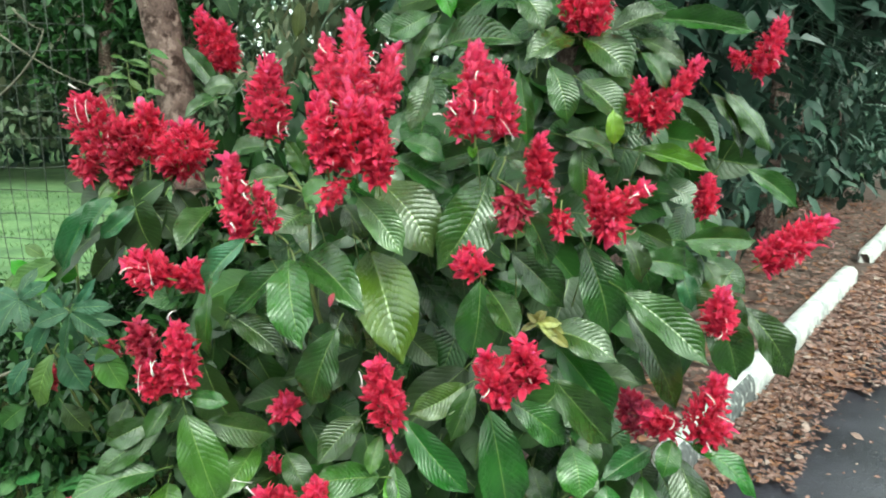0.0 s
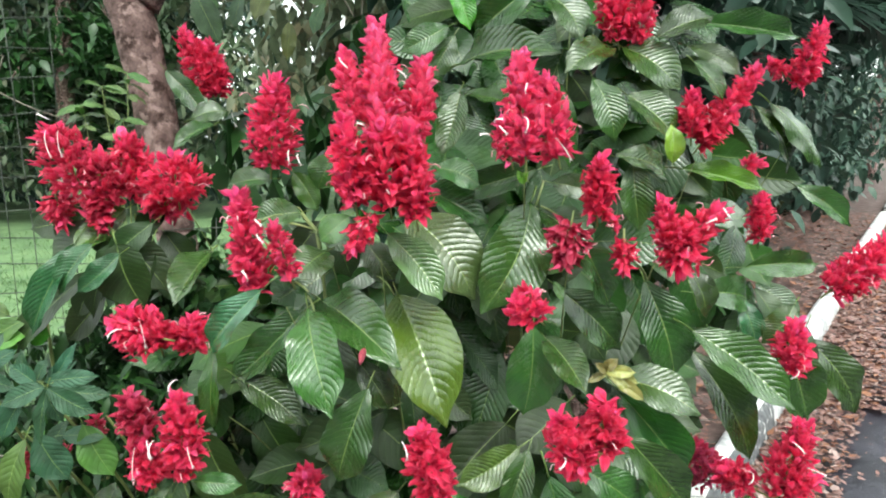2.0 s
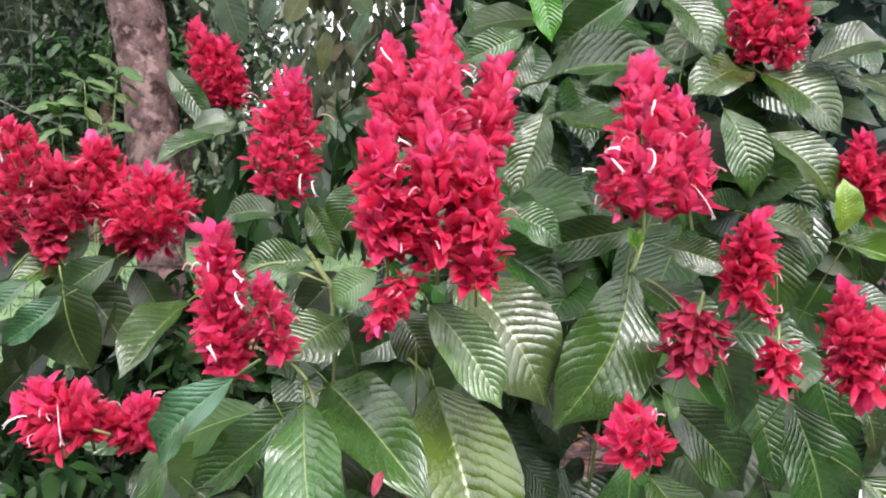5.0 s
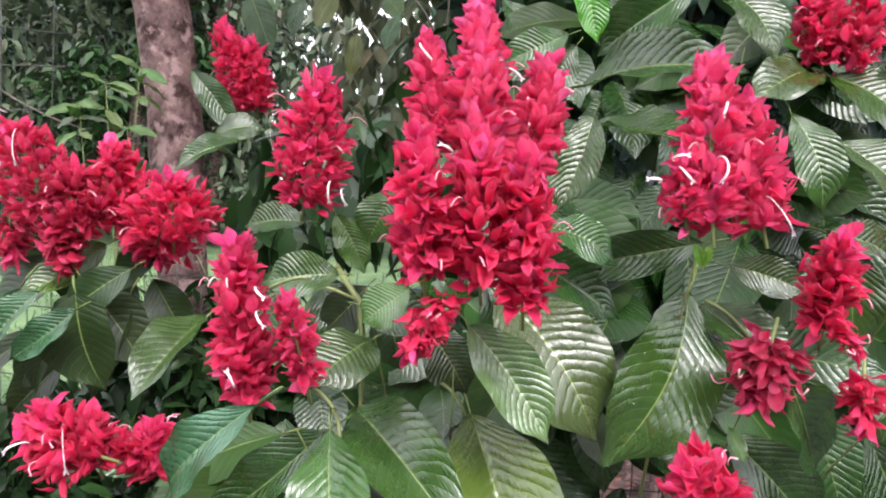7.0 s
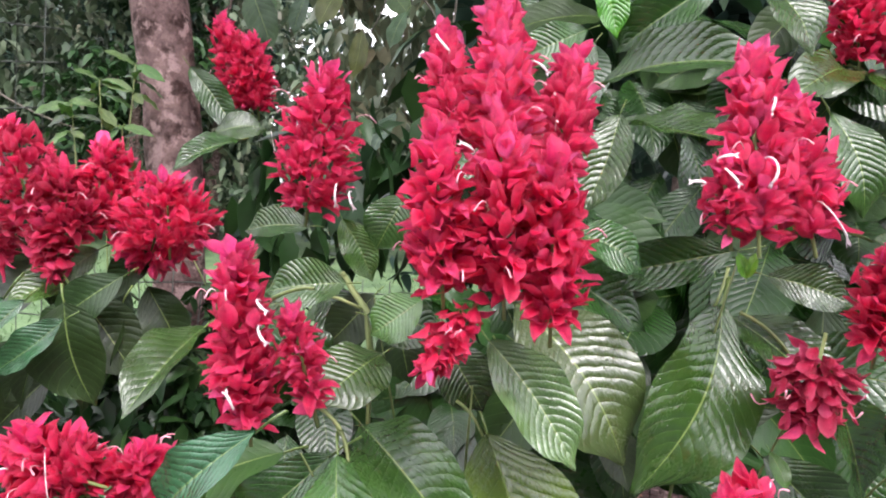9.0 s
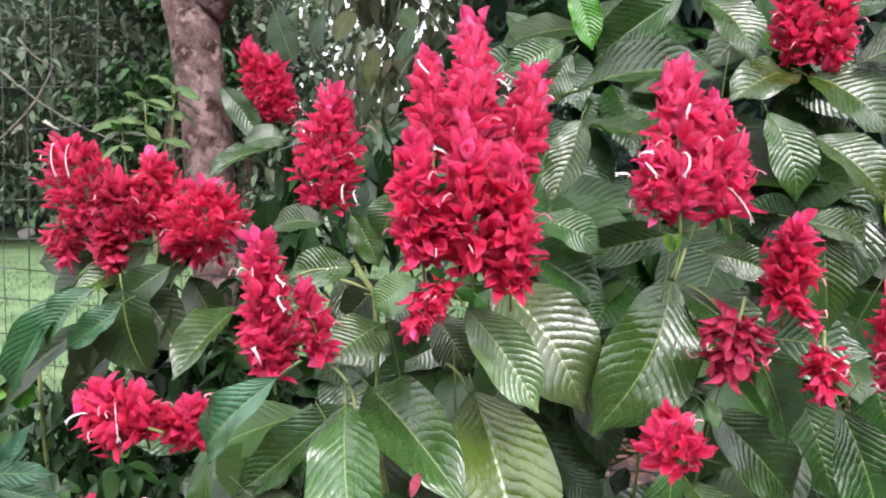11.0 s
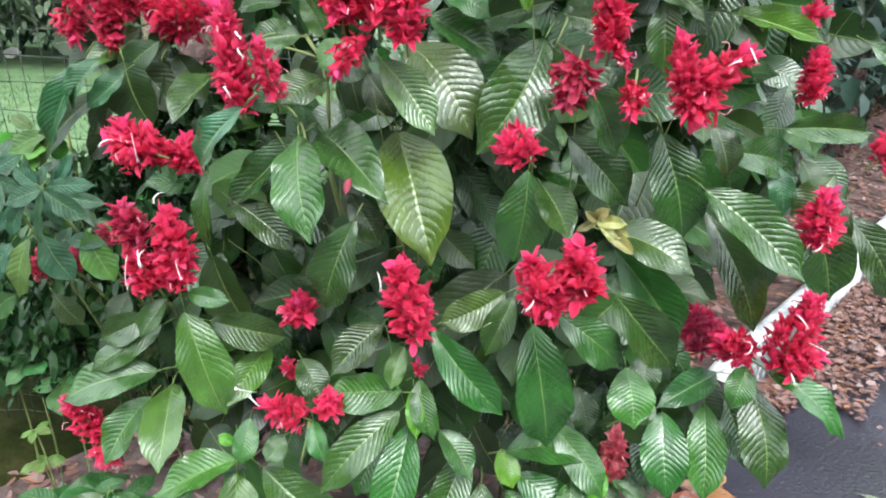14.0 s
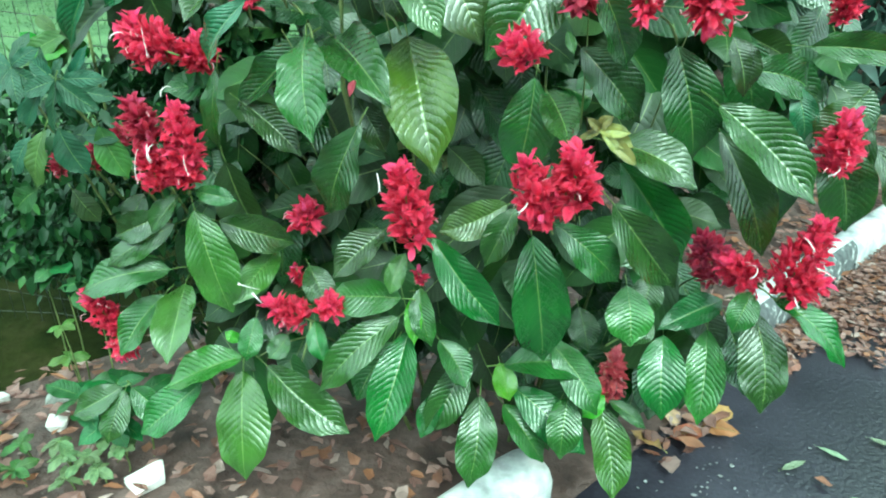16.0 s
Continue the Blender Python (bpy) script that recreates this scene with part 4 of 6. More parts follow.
hero_leaf((-0.025, 1.500, 1.368), (-0.120, 1.500, 1.320), 0.058, "norm")
hero_leaf((-0.014, 1.500, 1.352), (-0.061, 1.500, 1.270), 0.059, "norm")
hero_leaf((-0.188, 1.250, 0.990), (-0.144, 1.250, 0.921), 0.062, "dark")
hero_leaf((-0.593, 1.270, 0.984), (-0.672, 1.270, 0.921), 0.042, "blue")
hero_leaf((-0.554, 1.320, 1.028), (-0.634, 1.320, 0.968), 0.054, "deep_shade")
hero_leaf((-0.560, 1.400, 1.046), (-0.617, 1.400, 0.982), 0.049, "deep_shade")
hero_leaf((-0.629, 1.360, 0.988), (-0.677, 1.360, 0.930), 0.047, "deep_shade")
hero_leaf((-0.673, 1.340, 0.944), (-0.833, 1.340, 0.793), 0.061, "deep_shade")
hero_leaf((-0.611, 1.300, 0.997), (-0.574, 1.300, 0.881), 0.098, "deep_shade")
hero_leaf((-0.014, 1.151, 0.368), (-0.069, 1.080, 0.255), 0.068, "norm")
hero_leaf((0.137, 1.167, 0.408), (0.222, 1.110, 0.313), 0.075, "norm")
hero_leaf((-0.146, 1.178, 0.373), (-0.204, 1.119, 0.277), 0.068, "norm")
hero_leaf((0.171, 1.137, 0.325), (0.166, 1.079, 0.234), 0.065, "norm")
hero_leaf((-0.687, 1.141, 0.223), (-0.777, 1.105, 0.170), 0.062, "norm")
hero_leaf((-0.680, 1.138, 0.219), (-0.695, 1.078, 0.133), 0.063, "norm")
hero_leaf((-0.674, 1.152, 0.216), (-0.580, 1.113, 0.159), 0.062, "norm")
hero_leaf((0.577, 1.300, 0.840), (0.520, 1.300, 0.768), 0.067, "norm")
hero_leaf((0.615, 1.320, 0.790), (0.569, 1.320, 0.666), 0.071, "dark")
hero_leaf((0.157, 1.060, 0.818), (0.205, 1.060, 0.799), 0.022, "yellow")
hero_leaf((0.156, 1.055, 0.820), (0.196, 1.045, 0.822), 0.02, "yellow")
hero_leaf((0.155, 1.062, 0.820), (0.172, 1.050, 0.842), 0.018, "yellow")
hero_leaf((0.158, 1.058, 0.816), (0.212, 1.050, 0.776), 0.02, "yellow")
hero_leaf((0.160, 1.060, 0.820), (0.138, 1.050, 0.838), 0.014, "yellow")
hero_leaf((0.160, 1.060, 0.821), (0.130, 1.060, 0.805), 0.013, "yellow")
hero_leaf((0.160, 1.050, 0.817), (0.186, 1.050, 0.790), 0.015, "yellow")
hero_leaf((0.051, 1.120, 1.088), (0.042, 1.120, 1.109), 0.011, "bright")
hero_leaf((0.052, 1.120, 1.088), (0.057, 1.120, 1.109), 0.009, "bright")
hero_leaf((0.446, 1.259, 0.437), (0.483, 1.196, 0.327), 0.079, "dark")
hero_leaf((0.380, 1.274, 0.470), (0.437, 1.227, 0.385), 0.068, "dark")
hero_leaf((0.291, 1.211, 0.544), (0.275, 1.174, 0.475), 0.058, "dark")
hero_leaf((-0.007, 1.213, 0.519), (-0.031, 1.169, 0.440), 0.060, "dark")
hero_leaf((0.179, 1.232, 0.454), (0.202, 1.193, 0.386), 0.061, "dark")
hero_leaf((-0.313, 1.211, 0.496), (-0.265, 1.174, 0.428), 0.061, "dark")
hero_leaf((-0.615, 1.209, 0.611), (-0.640, 1.180, 0.555), 0.050, "dark")
hero_leaf((-0.462, 1.104, 0.634), (-0.402, 1.075, 0.463), 0.088, "mid")
hero_leaf((-0.428, 1.115, 0.612), (-0.321, 1.178, 0.554), 0.065, "norm")
hero_leaf((-0.539, 1.134, 0.503), (-0.692, 1.093, 0.458), 0.076, "norm")
hero_leaf((-0.534, 1.165, 0.458), (-0.491, 1.006, 0.395), 0.079, "mid")
hero_leaf((-0.527, 1.150, 0.583), (-0.644, 1.110, 0.508), 0.053, "norm")
hero_leaf((-0.561, 1.138, 0.448), (-0.623, 1.074, 0.350), 0.068, "norm")
hero_leaf((-0.392, 1.071, 0.381), (-0.517, 1.025, 0.327), 0.072, "mid")
hero_leaf((-0.468, 1.059, 0.323), (-0.561, 1.002, 0.242), 0.082, "norm")
hero_leaf((-0.400, 1.084, 0.342), (-0.367, 0.983, 0.188), 0.103, "mid")
hero_leaf((-0.351, 1.076, 0.364), (-0.193, 1.027, 0.279), 0.079, "norm")
hero_leaf((-0.117, 1.074, 0.491), (-0.236, 1.013, 0.371), 0.066, "norm")
hero_leaf((-0.104, 1.093, 0.455), (-0.141, 0.995, 0.296), 0.076, "norm")
hero_leaf((-0.113, 1.074, 0.525), (-0.235, 1.068, 0.513), 0.076, "norm")
hero_leaf((-0.070, 1.098, 0.624), (0.045, 1.072, 0.495), 0.065, "norm")
hero_leaf((0.082, 1.098, 0.642), (0.119, 1.098, 0.421), 0.097, "norm")
hero_leaf((0.112, 1.037, 0.689), (0.212, 1.060, 0.598), 0.064, "norm")
hero_leaf((0.188, 1.049, 0.721), (0.302, 1.095, 0.578), 0.072, "norm")
hero_leaf((0.041, 1.120, 0.681), (-0.061, 1.094, 0.635), 0.059, "mid")
hero_leaf((0.054, 1.113, 0.680), (0.013, 1.089, 0.586), 0.050, "norm")
hero_leaf((0.055, 1.150, 0.367), (0.217, 1.168, 0.364), 0.082, "norm")
hero_leaf((0.077, 1.169, 0.308), (0.213, 1.111, 0.224), 0.079, "norm")
hero_leaf((0.422, 1.238, 0.491), (0.305, 1.172, 0.455), 0.056, "blue")
hero_leaf((0.325, 1.196, 0.434), (0.331, 1.121, 0.310), 0.084, "norm")
hero_leaf((0.402, 1.217, 0.442), (0.395, 1.132, 0.298), 0.071, "mid")
hero_leaf((0.459, 1.185, 0.501), (0.477, 1.101, 0.361), 0.092, "dark")
hero_leaf((0.468, 1.156, 0.548), (0.580, 1.107, 0.460), 0.061, "norm")
hero_leaf((0.444, 1.178, 0.542), (0.418, 1.145, 0.480), 0.054, "norm")
hero_leaf((0.239, 1.135, 0.555), (0.251, 1.087, 0.471), 0.083, "mid")
hero_leaf((0.048, 1.154, 0.369), (0.071, 1.119, 0.314), 0.046, "bright")
hero_leaf((0.239, 1.203, 0.268), (0.275, 1.108, 0.123), 0.076, "mid")
hero_leaf((0.250, 1.182, 0.294), (0.318, 1.159, 0.257), 0.031, "norm")
hero_leaf((-0.097, 1.094, 0.520), (-0.088, 1.054, 0.451), 0.031, "bright")
hero_leaf((-0.362, 1.193, 0.530), (-0.397, 1.070, 0.482), 0.058, "mid")
hero_leaf((-0.111, 1.087, 0.599), (-0.128, 1.055, 0.541), 0.034, "mid")
hero_leaf((-0.089, 1.103, 0.531), (-0.060, 1.057, 0.451), 0.045, "norm")
hero_leaf((-0.056, 1.118, 0.426), (-0.003, 1.078, 0.363), 0.055, "norm")
hero_leaf((0.017, 1.163, 0.286), (0.011, 1.070, 0.149), 0.080, "norm")
hero_leaf((-0.041, 1.121, 0.322), (-0.078, 1.077, 0.245), 0.045, "norm")
hero_leaf((0.060, 1.166, 0.271), (0.141, 1.112, 0.191), 0.062, "norm")
hero_leaf((-0.389, 1.069, 0.415), (-0.413, 1.061, 0.434), 0.021, "bright")
hero_leaf((-0.362, 1.075, 0.460), (-0.368, 1.036, 0.398), 0.045, "norm")
hero_leaf((-0.301, 1.058, 0.444), (-0.328, 1.034, 0.409), 0.042, "norm")
hero_leaf((-0.251, 1.053, 0.479), (-0.226, 1.021, 0.423), 0.036, "norm")
hero_leaf((-0.483, 1.099, 0.660), (-0.525, 1.072, 0.600), 0.039, "norm")
hero_leaf((-0.541, 1.142, 0.602), (-0.628, 1.125, 0.561), 0.055, "dark")
hero_leaf((-0.444, 1.078, 0.676), (-0.373, 1.077, 0.667), 0.033, "norm")
hero_leaf((-0.149, 1.106, 0.626), (-0.224, 1.067, 0.551), 0.060, "dark")
hero_leaf((0.105, 1.163, 0.932), (0.117, 1.150, 0.903), 0.016, "mid")
hero_leaf((0.241, 1.181, 0.304), (0.204, 1.159, 0.266), 0.036, "bright")
hero_leaf((0.286, 1.146, 0.497), (0.253, 1.124, 0.457), 0.055, "norm")
spike((-0.683, 1.360, 1.087), (-0.722, 1.346, 1.211), 0.051, "crimson")
spike((-0.660, 1.360, 1.087), (-0.652, 1.346, 1.011), 0.030, "crimson")
spike((-0.642, 1.360, 1.061), (-0.643, 1.346, 1.159), 0.046, "crimson")
spike((-0.609, 1.400, 1.078), (-0.611, 1.387, 1.190), 0.045, "red")
spike((-0.521, 1.360, 1.063), (-0.521, 1.346, 1.161), 0.058, "red")
spike((-0.550, 1.400, 1.092), (-0.566, 1.386, 1.005), 0.060, "red")
spike((-0.730, 1.360, 1.073), (-0.718, 1.346, 1.021), 0.034, "crimson")
spike((-0.536, 1.688, 1.262), (-0.586, 1.673, 1.403), 0.038, "red")
spike((-0.524, 1.688, 1.262), (-0.536, 1.673, 1.379), 0.035, "red")
spike((-0.341, 1.290, 1.117), (-0.320, 1.275, 1.270), 0.044, "rose")
spike((-0.146, 1.110, 1.147), (-0.155, 1.200, 1.327), 0.032, "rose")
spike((-0.187, 1.130, 1.180), (-0.205, 1.200, 1.292), 0.024, "rose")
spike((-0.102, 1.130, 1.165), (-0.085, 1.200, 1.271), 0.027, "rose")
spike((-0.189, 1.091, 1.069), (-0.200, 1.076, 1.192), 0.031, "red")
spike((-0.142, 1.091, 1.067), (-0.153, 1.076, 1.192), 0.035, "red")
spike((-0.105, 1.091, 1.048), (-0.112, 1.076, 1.176), 0.030, "red")
spike((-0.167, 1.091, 1.052), (-0.201, 1.076, 1.002), 0.022, "red")
spike((-0.336, 1.095, 0.952), (-0.347, 1.080, 1.097), 0.028, "rose")
spike((-0.286, 1.095, 0.970), (-0.303, 1.080, 1.050), 0.021, "rose")
spike((0.053, 1.110, 1.125), (0.054, 1.160, 1.278), 0.033, "rose")
spike((0.104, 1.130, 1.126), (0.090, 1.170, 1.246), 0.031, "rose")
spike((0.030, 1.110, 1.128), (0.014, 1.095, 1.182), 0.021, "rose")
spike((0.271, 1.388, 1.322), (0.249, 1.373, 1.424), 0.033, "red")
spike((0.303, 1.385, 1.316), (0.313, 1.370, 1.413), 0.031, "red")
spike((0.396, 1.312, 1.130), (0.489, 1.297, 1.260), 0.028, "red")
spike((0.380, 1.312, 1.149), (0.376, 1.297, 1.220), 0.029, "red")
spike((0.732, 1.588, 1.242), (0.772, 1.573, 1.372), 0.033, "red")
spike((0.699, 1.588, 1.265), (0.656, 1.573, 1.298), 0.022, "red")
spike((0.161, 1.123, 1.039), (0.160, 1.108, 1.125), 0.027, "red")
spike((0.170, 1.123, 1.043), (0.188, 1.108, 1.020), 0.012, "red")
# this head's shade is put into its dark tone
spike((0.126, 1.138, 1.025), (0.109, 1.123, 0.957), 0.035, "dark")
spike((0.202, 1.124, 0.997), (0.198, 1.109, 0.952), 0.023, "red")
spike((0.277, 1.119, 0.961), (0.250, 1.104, 1.062), 0.026, "red")
spike((0.276, 1.119, 0.988), (0.342, 1.104, 1.042), 0.028, "red")
spike((0.285, 1.119, 0.988), (0.285, 1.104, 0.939), 0.037, "red")
spike((0.527, 1.411, 1.085), (0.559, 1.396, 1.090), 0.024, "red")
spike((0.564, 1.411, 0.943), (0.557, 1.396, 1.033), 0.028, "red")
spike((0.630, 1.283, 0.865), (0.756, 1.268, 0.964), 0.039, "red")
spike((0.538, 1.240, 0.737), (0.538, 1.225, 0.833), 0.036, "red")
spike((0.058, 1.066, 0.903), (0.023, 1.051, 0.938), 0.034, "red")
spike((0.099, 0.972, 0.718), (0.062, 0.957, 0.807), 0.033, "red")
spike((0.130, 0.972, 0.741), (0.120, 0.957, 0.828), 0.033, "red")
spike((-0.089, 1.056, 0.635), (-0.114, 1.041, 0.766), 0.036, "red")
spike((-0.303, 1.184, 0.588), (-0.293, 1.169, 0.638), 0.034, "red")
spike((-0.487, 1.127, 0.879), (-0.558, 1.112, 0.904), 0.039, "red")
spike((-0.513, 1.129, 0.873), (-0.527, 1.114, 0.934), 0.029, "red")
spike((-0.446, 1.178, 0.853), (-0.479, 1.163, 0.890), 0.036, "red")
spike((-0.498, 1.150, 0.862), (-0.500, 1.135, 0.912), 0.03, "red")
spike((-0.460, 1.165, 0.859), (-0.445, 1.150, 0.903), 0.032, "red")
spike((-0.455, 1.081, 0.687), (-0.448, 1.066, 0.820), 0.033, "red")
spike((-0.502, 1.081, 0.676), (-0.506, 1.066, 0.747), 0.029, "red")
spike((-0.508, 1.081, 0.748), (-0.518, 1.066, 0.823), 0.028, "dark")
spike((0.419, 1.282, 0.515), (0.370, 1.267, 0.603), 0.042, "dark")
spike((0.448, 1.188, 0.558), (0.384, 1.173, 0.600), 0.031, "red")
spike((0.477, 1.147, 0.562), (0.506, 1.132, 0.693), 0.036, "red")
spike((0.488, 1.144, 0.565), (0.529, 1.129, 0.597), 0.032, "red")
spike((-0.266, 1.051, 0.484), (-0.323, 1.036, 0.518), 0.030, "red")
spike((-0.222, 1.051, 0.497), (-0.221, 1.036, 0.539), 0.027, "red")
spike((-0.645, 1.117, 0.371), (-0.693, 1.102, 0.458), 0.027, "red")
spike((-0.636, 1.117, 0.359), (-0.652, 1.102, 0.322), 0.032, "red")
spike((0.254, 1.218, 0.272), (0.254, 1.203, 0.382), 0.028, "pale")
spike((-0.335, 1.222, 0.453), (-0.338, 1.207, 0.496), 0.016, "red")
spike((-0.749, 1.180, 0.650), (-0.734, 1.172, 0.694), 0.020, "dark")
spike((-0.622, 1.180, 0.712), (-0.616, 1.172, 0.745), 0.016, "dark")
spike((-0.680, 1.180, 0.665), (-0.676, 1.172, 0.706), 0.017, "dark")
spike((-0.088, 1.113, 0.537), (-0.092, 1.098, 0.562), 0.008, "red")


# stems from the ground to the flowering tips
def stem(top, foot, sag, r):
    pts = bend(foot, top, sag, 9)
    v, f = tube(pts, [r * (1.6 - 1.35 * i / 8) for i in range(9)], 7)
    child("stem", mesh_of("stem", v, f, STEM), shrub, SHRUB_INV)


for top, foot in (((-0.16, 1.14, 0.98), (-0.05, 1.42, 0)), ((-0.30, 1.12, 0.92), (-0.12, 1.46, 0)), ((0.06, 1.16, 1.1), (0.06, 1.44, 0)), ((0.13, 1.17, 0.98), (0.12, 1.4, 0)),
                  ((0.28, 1.2, 0.95), (0.16, 1.46, 0)), ((0.40, 1.34, 1.1), (0.2, 1.5, 0)), ((-0.42, 1.2, 0.72), (-0.18, 1.42, 0)), ((-0.38, 1.1, 0.36), (-0.15, 1.38, 0)),
                  ((0.05, 1.2, 0.36), (0.08, 1.38, 0)), ((0.42, 1.24, 0.55), (0.22, 1.44, 0)), ((-0.56, 1.5, 1.05), (-0.2, 1.5, 0)), ((0.2, 1.45, 1.35), (0.14, 1.52, 0)),
                  ((0.68, 1.5, 1.15), (0.26, 1.54, 0)), ((-0.27, 1.32, 1.02), (-0.08, 1.5, 0)), ((-0.12, 1.18, 0.48), (0.0, 1.36, 0))):
    stem(top, foot, (0.03 * (1 if top[0] > 0 else -1), 0.12, 0.05), 0.003)

# a tan branch and two leaves in the gap beside the fence
for pts, r in ((((-0.315, 1.365, 1.04), (-0.298, 1.35, 1.02), (-0.28, 1.34, 1.0), (-0.272, 1.33, 0.95), (-0.27, 1.32, 0.8), (-0.2, 1.4, 0.4), (-0.16, 1.45, 0.0)), 0.0042), (((-0.28, 1.34, 1.001), (-0.31, 1.34, 1.012), (-0.35, 1.35, 1.02)), 0.002), (((-0.31, 1.36, 1.037), (-0.33, 1.36, 1.038), (-0.37, 1.37, 1.033)), 0.002)):
    v, f = tube(pts, [r * (0.8 + 0.5 * i / (len(pts) - 1)) for i in range(len(pts))], 7)
    child("branch", mesh_of("branch", v, f, STEM), shrub, SHRUB_INV)
# leaves that fill the gap; the deepest tone has shade in its colour
hero_leaf((-0.671, 1.400, 1.023), (-0.753, 1.360, 0.961), 0.075, "deep_shade")
hero_leaf((-0.743, 1.450, 1.025), (-0.820, 1.430, 1.011), 0.06, "deep_shade")
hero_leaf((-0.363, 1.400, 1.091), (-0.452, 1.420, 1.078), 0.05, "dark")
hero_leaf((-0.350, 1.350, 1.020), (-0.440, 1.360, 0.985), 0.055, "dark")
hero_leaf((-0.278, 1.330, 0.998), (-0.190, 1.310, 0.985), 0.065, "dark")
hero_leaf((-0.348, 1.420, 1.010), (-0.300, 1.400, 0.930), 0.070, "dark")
hero_leaf((-0.280, 1.400, 1.010), (-0.335, 1.390, 0.945), 0.062, "deep_shade")
hero_leaf((-0.255, 1.420, 0.985), (-0.230, 1.400, 0.900), 0.070, "deep_shade")
hero_leaf((-0.690, 1.430, 1.050), (-0.770, 1.420, 0.975), 0.080, "deep_shade")
hero_leaf((-0.575, 1.420, 1.000), (-0.520, 1.410, 0.915), 0.065, "deep_shade")
hero_leaf((0.445, 1.330, 0.770), (0.505, 1.320, 0.610), 0.100, "dark")

# pale green petioles and shoots between the leaf whorls
for a, b in (((-0.306, 1.141, 0.958), (-0.267, 1.121, 0.941)),
             ((-0.275, 1.165, 0.924), (-0.263, 1.145, 0.890)),
             ((0.127, 1.345, 1.075), (0.109, 1.325, 1.033)),
             ((0.101, 1.242, 1.041), (0.142, 1.222, 1.008)),
             ((-0.172, 1.233, 0.936), (-0.145, 1.213, 0.909)),
             ((-0.350, 1.194, 1.034), (-0.306, 1.174, 1.050)),
             ((0.010, 1.496, 1.304), (0.052, 1.476, 1.315)),
             ((0.259, 1.180, 0.924), (0.228, 1.160, 0.959)),
             ((-0.256, 1.048, 0.480), (-0.268, 1.028, 0.416)),
             ((0.224, 1.148, 0.430), (0.262, 1.128, 0.475))):
    v, f = tube(bend(a, b, (0.002, 0, 0.004), 6), [0.0021, 0.0019, 0.0018, 0.0017, 0.0016, 0.0015], 7)
    child("petiole", mesh_of("petiole", v, f, STEM), shrub, SHRUB_INV)

# leaves deeper inside the shrub, the shade there put into darker tones
def shrub_spot(near):
    """A place inside the shrub's outline."""
    while True:
        x, z = rs.uniform(-0.6, 0.62), rs.uniform(0.16, 1.5)
        top = 0.90 if x < -0.26 else 0.99 if x < -0.12 else (1.46 if x < 0.45 else 1.2)
        low = 0.2 + 0.45 * max(0.0, abs(x + 0.02) - 0.35)
        if 0.0 < x < 0.13 and 1.14 < z < 1.32:
            continue
        if x > 0.42 and z < 0.78:
            continue
        if low < z < top:
            y = rs.uniform(*near)
            for h in hero_at:
                if abs(h.x - x) < 0.12 and abs(h.z - z) < 0.12:
                    y = max(y, h.y + 0.07 + 0.1 * rs.random())
            return Vector((x, y, z))


def inner_pose(p):
    ln = rs.uniform(0.12, 0.22)
    yaw, drop = rs.uniform(-2.7, -0.4), rs.uniform(-1.2, 0.1)
    d = Vector((math.cos(yaw) * math.cos(drop), math.sin(yaw) * math.cos(drop) * 0.5, math.sin(drop)))
    return blade_pose(p, p + d * ln, ln * rs.uniform(0.42, 0.5), rs.uniform(-30, 30))


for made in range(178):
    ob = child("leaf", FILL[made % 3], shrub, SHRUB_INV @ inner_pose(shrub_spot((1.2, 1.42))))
    # dark and deep tones put the inner shade into the leaf colour
    c = TONE[rs.choice(("norm", "dark", "dark", "deep_shade"))]
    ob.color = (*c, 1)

deep_v, deep_uv, deep_f = [], [], []
src = blade_mesh("inner_blade", 10, 2, 0.07, 0.05, 0.01, 0.0, LEAF, 5, False)
sv = [v.co.copy() for v in src.vertices]
sf = [tuple(p.vertices) for p in src.polygons]
suv = [(i // 5 / 10, (i % 5) / 4) for i in range(len(sv))]
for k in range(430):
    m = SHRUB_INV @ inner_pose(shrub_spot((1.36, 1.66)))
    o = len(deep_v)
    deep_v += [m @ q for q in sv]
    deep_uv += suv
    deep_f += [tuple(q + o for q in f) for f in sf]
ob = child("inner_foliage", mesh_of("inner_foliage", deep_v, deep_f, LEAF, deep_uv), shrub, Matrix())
# one dark green for the inmost leaves, their shade put into the colour
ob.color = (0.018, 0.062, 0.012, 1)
ob["kind"] = "stuff"


# white tubular flowers that curl out between the bracts
def corolla_mesh(arc, thick):
    pts = [(0.5 - 0.5 * math.cos(math.pi * i / 9) / 1.0, 0, arc * math.sin(math.pi * i / 9)) for i in range(10)]
    v, f = tube(pts, [thick * r for r in (0.022, 0.026, 0.03, 0.034, 0.04, 0.046, 0.052, 0.054, 0.044, 0.02)], 7)
    o = len(v)
    for a in (-0.5, 0.5):
        lip = [(0.9, 0, 0.08), (1.0, a * 0.16, 0.06), (1.12, a * 0.2, -0.04), (1.02, 0, 0.0)]
        v += [Vector(q) for q in lip]
        f.append((o, o + 1, o + 2, o + 3))
        o += 4
    return mesh_of("corolla", v, f, WHITE_PETAL)


COROLLA, LONG_COROLLA = corolla_mesh(0.4, 1.0), corolla_mesh(0.18, 0.5)


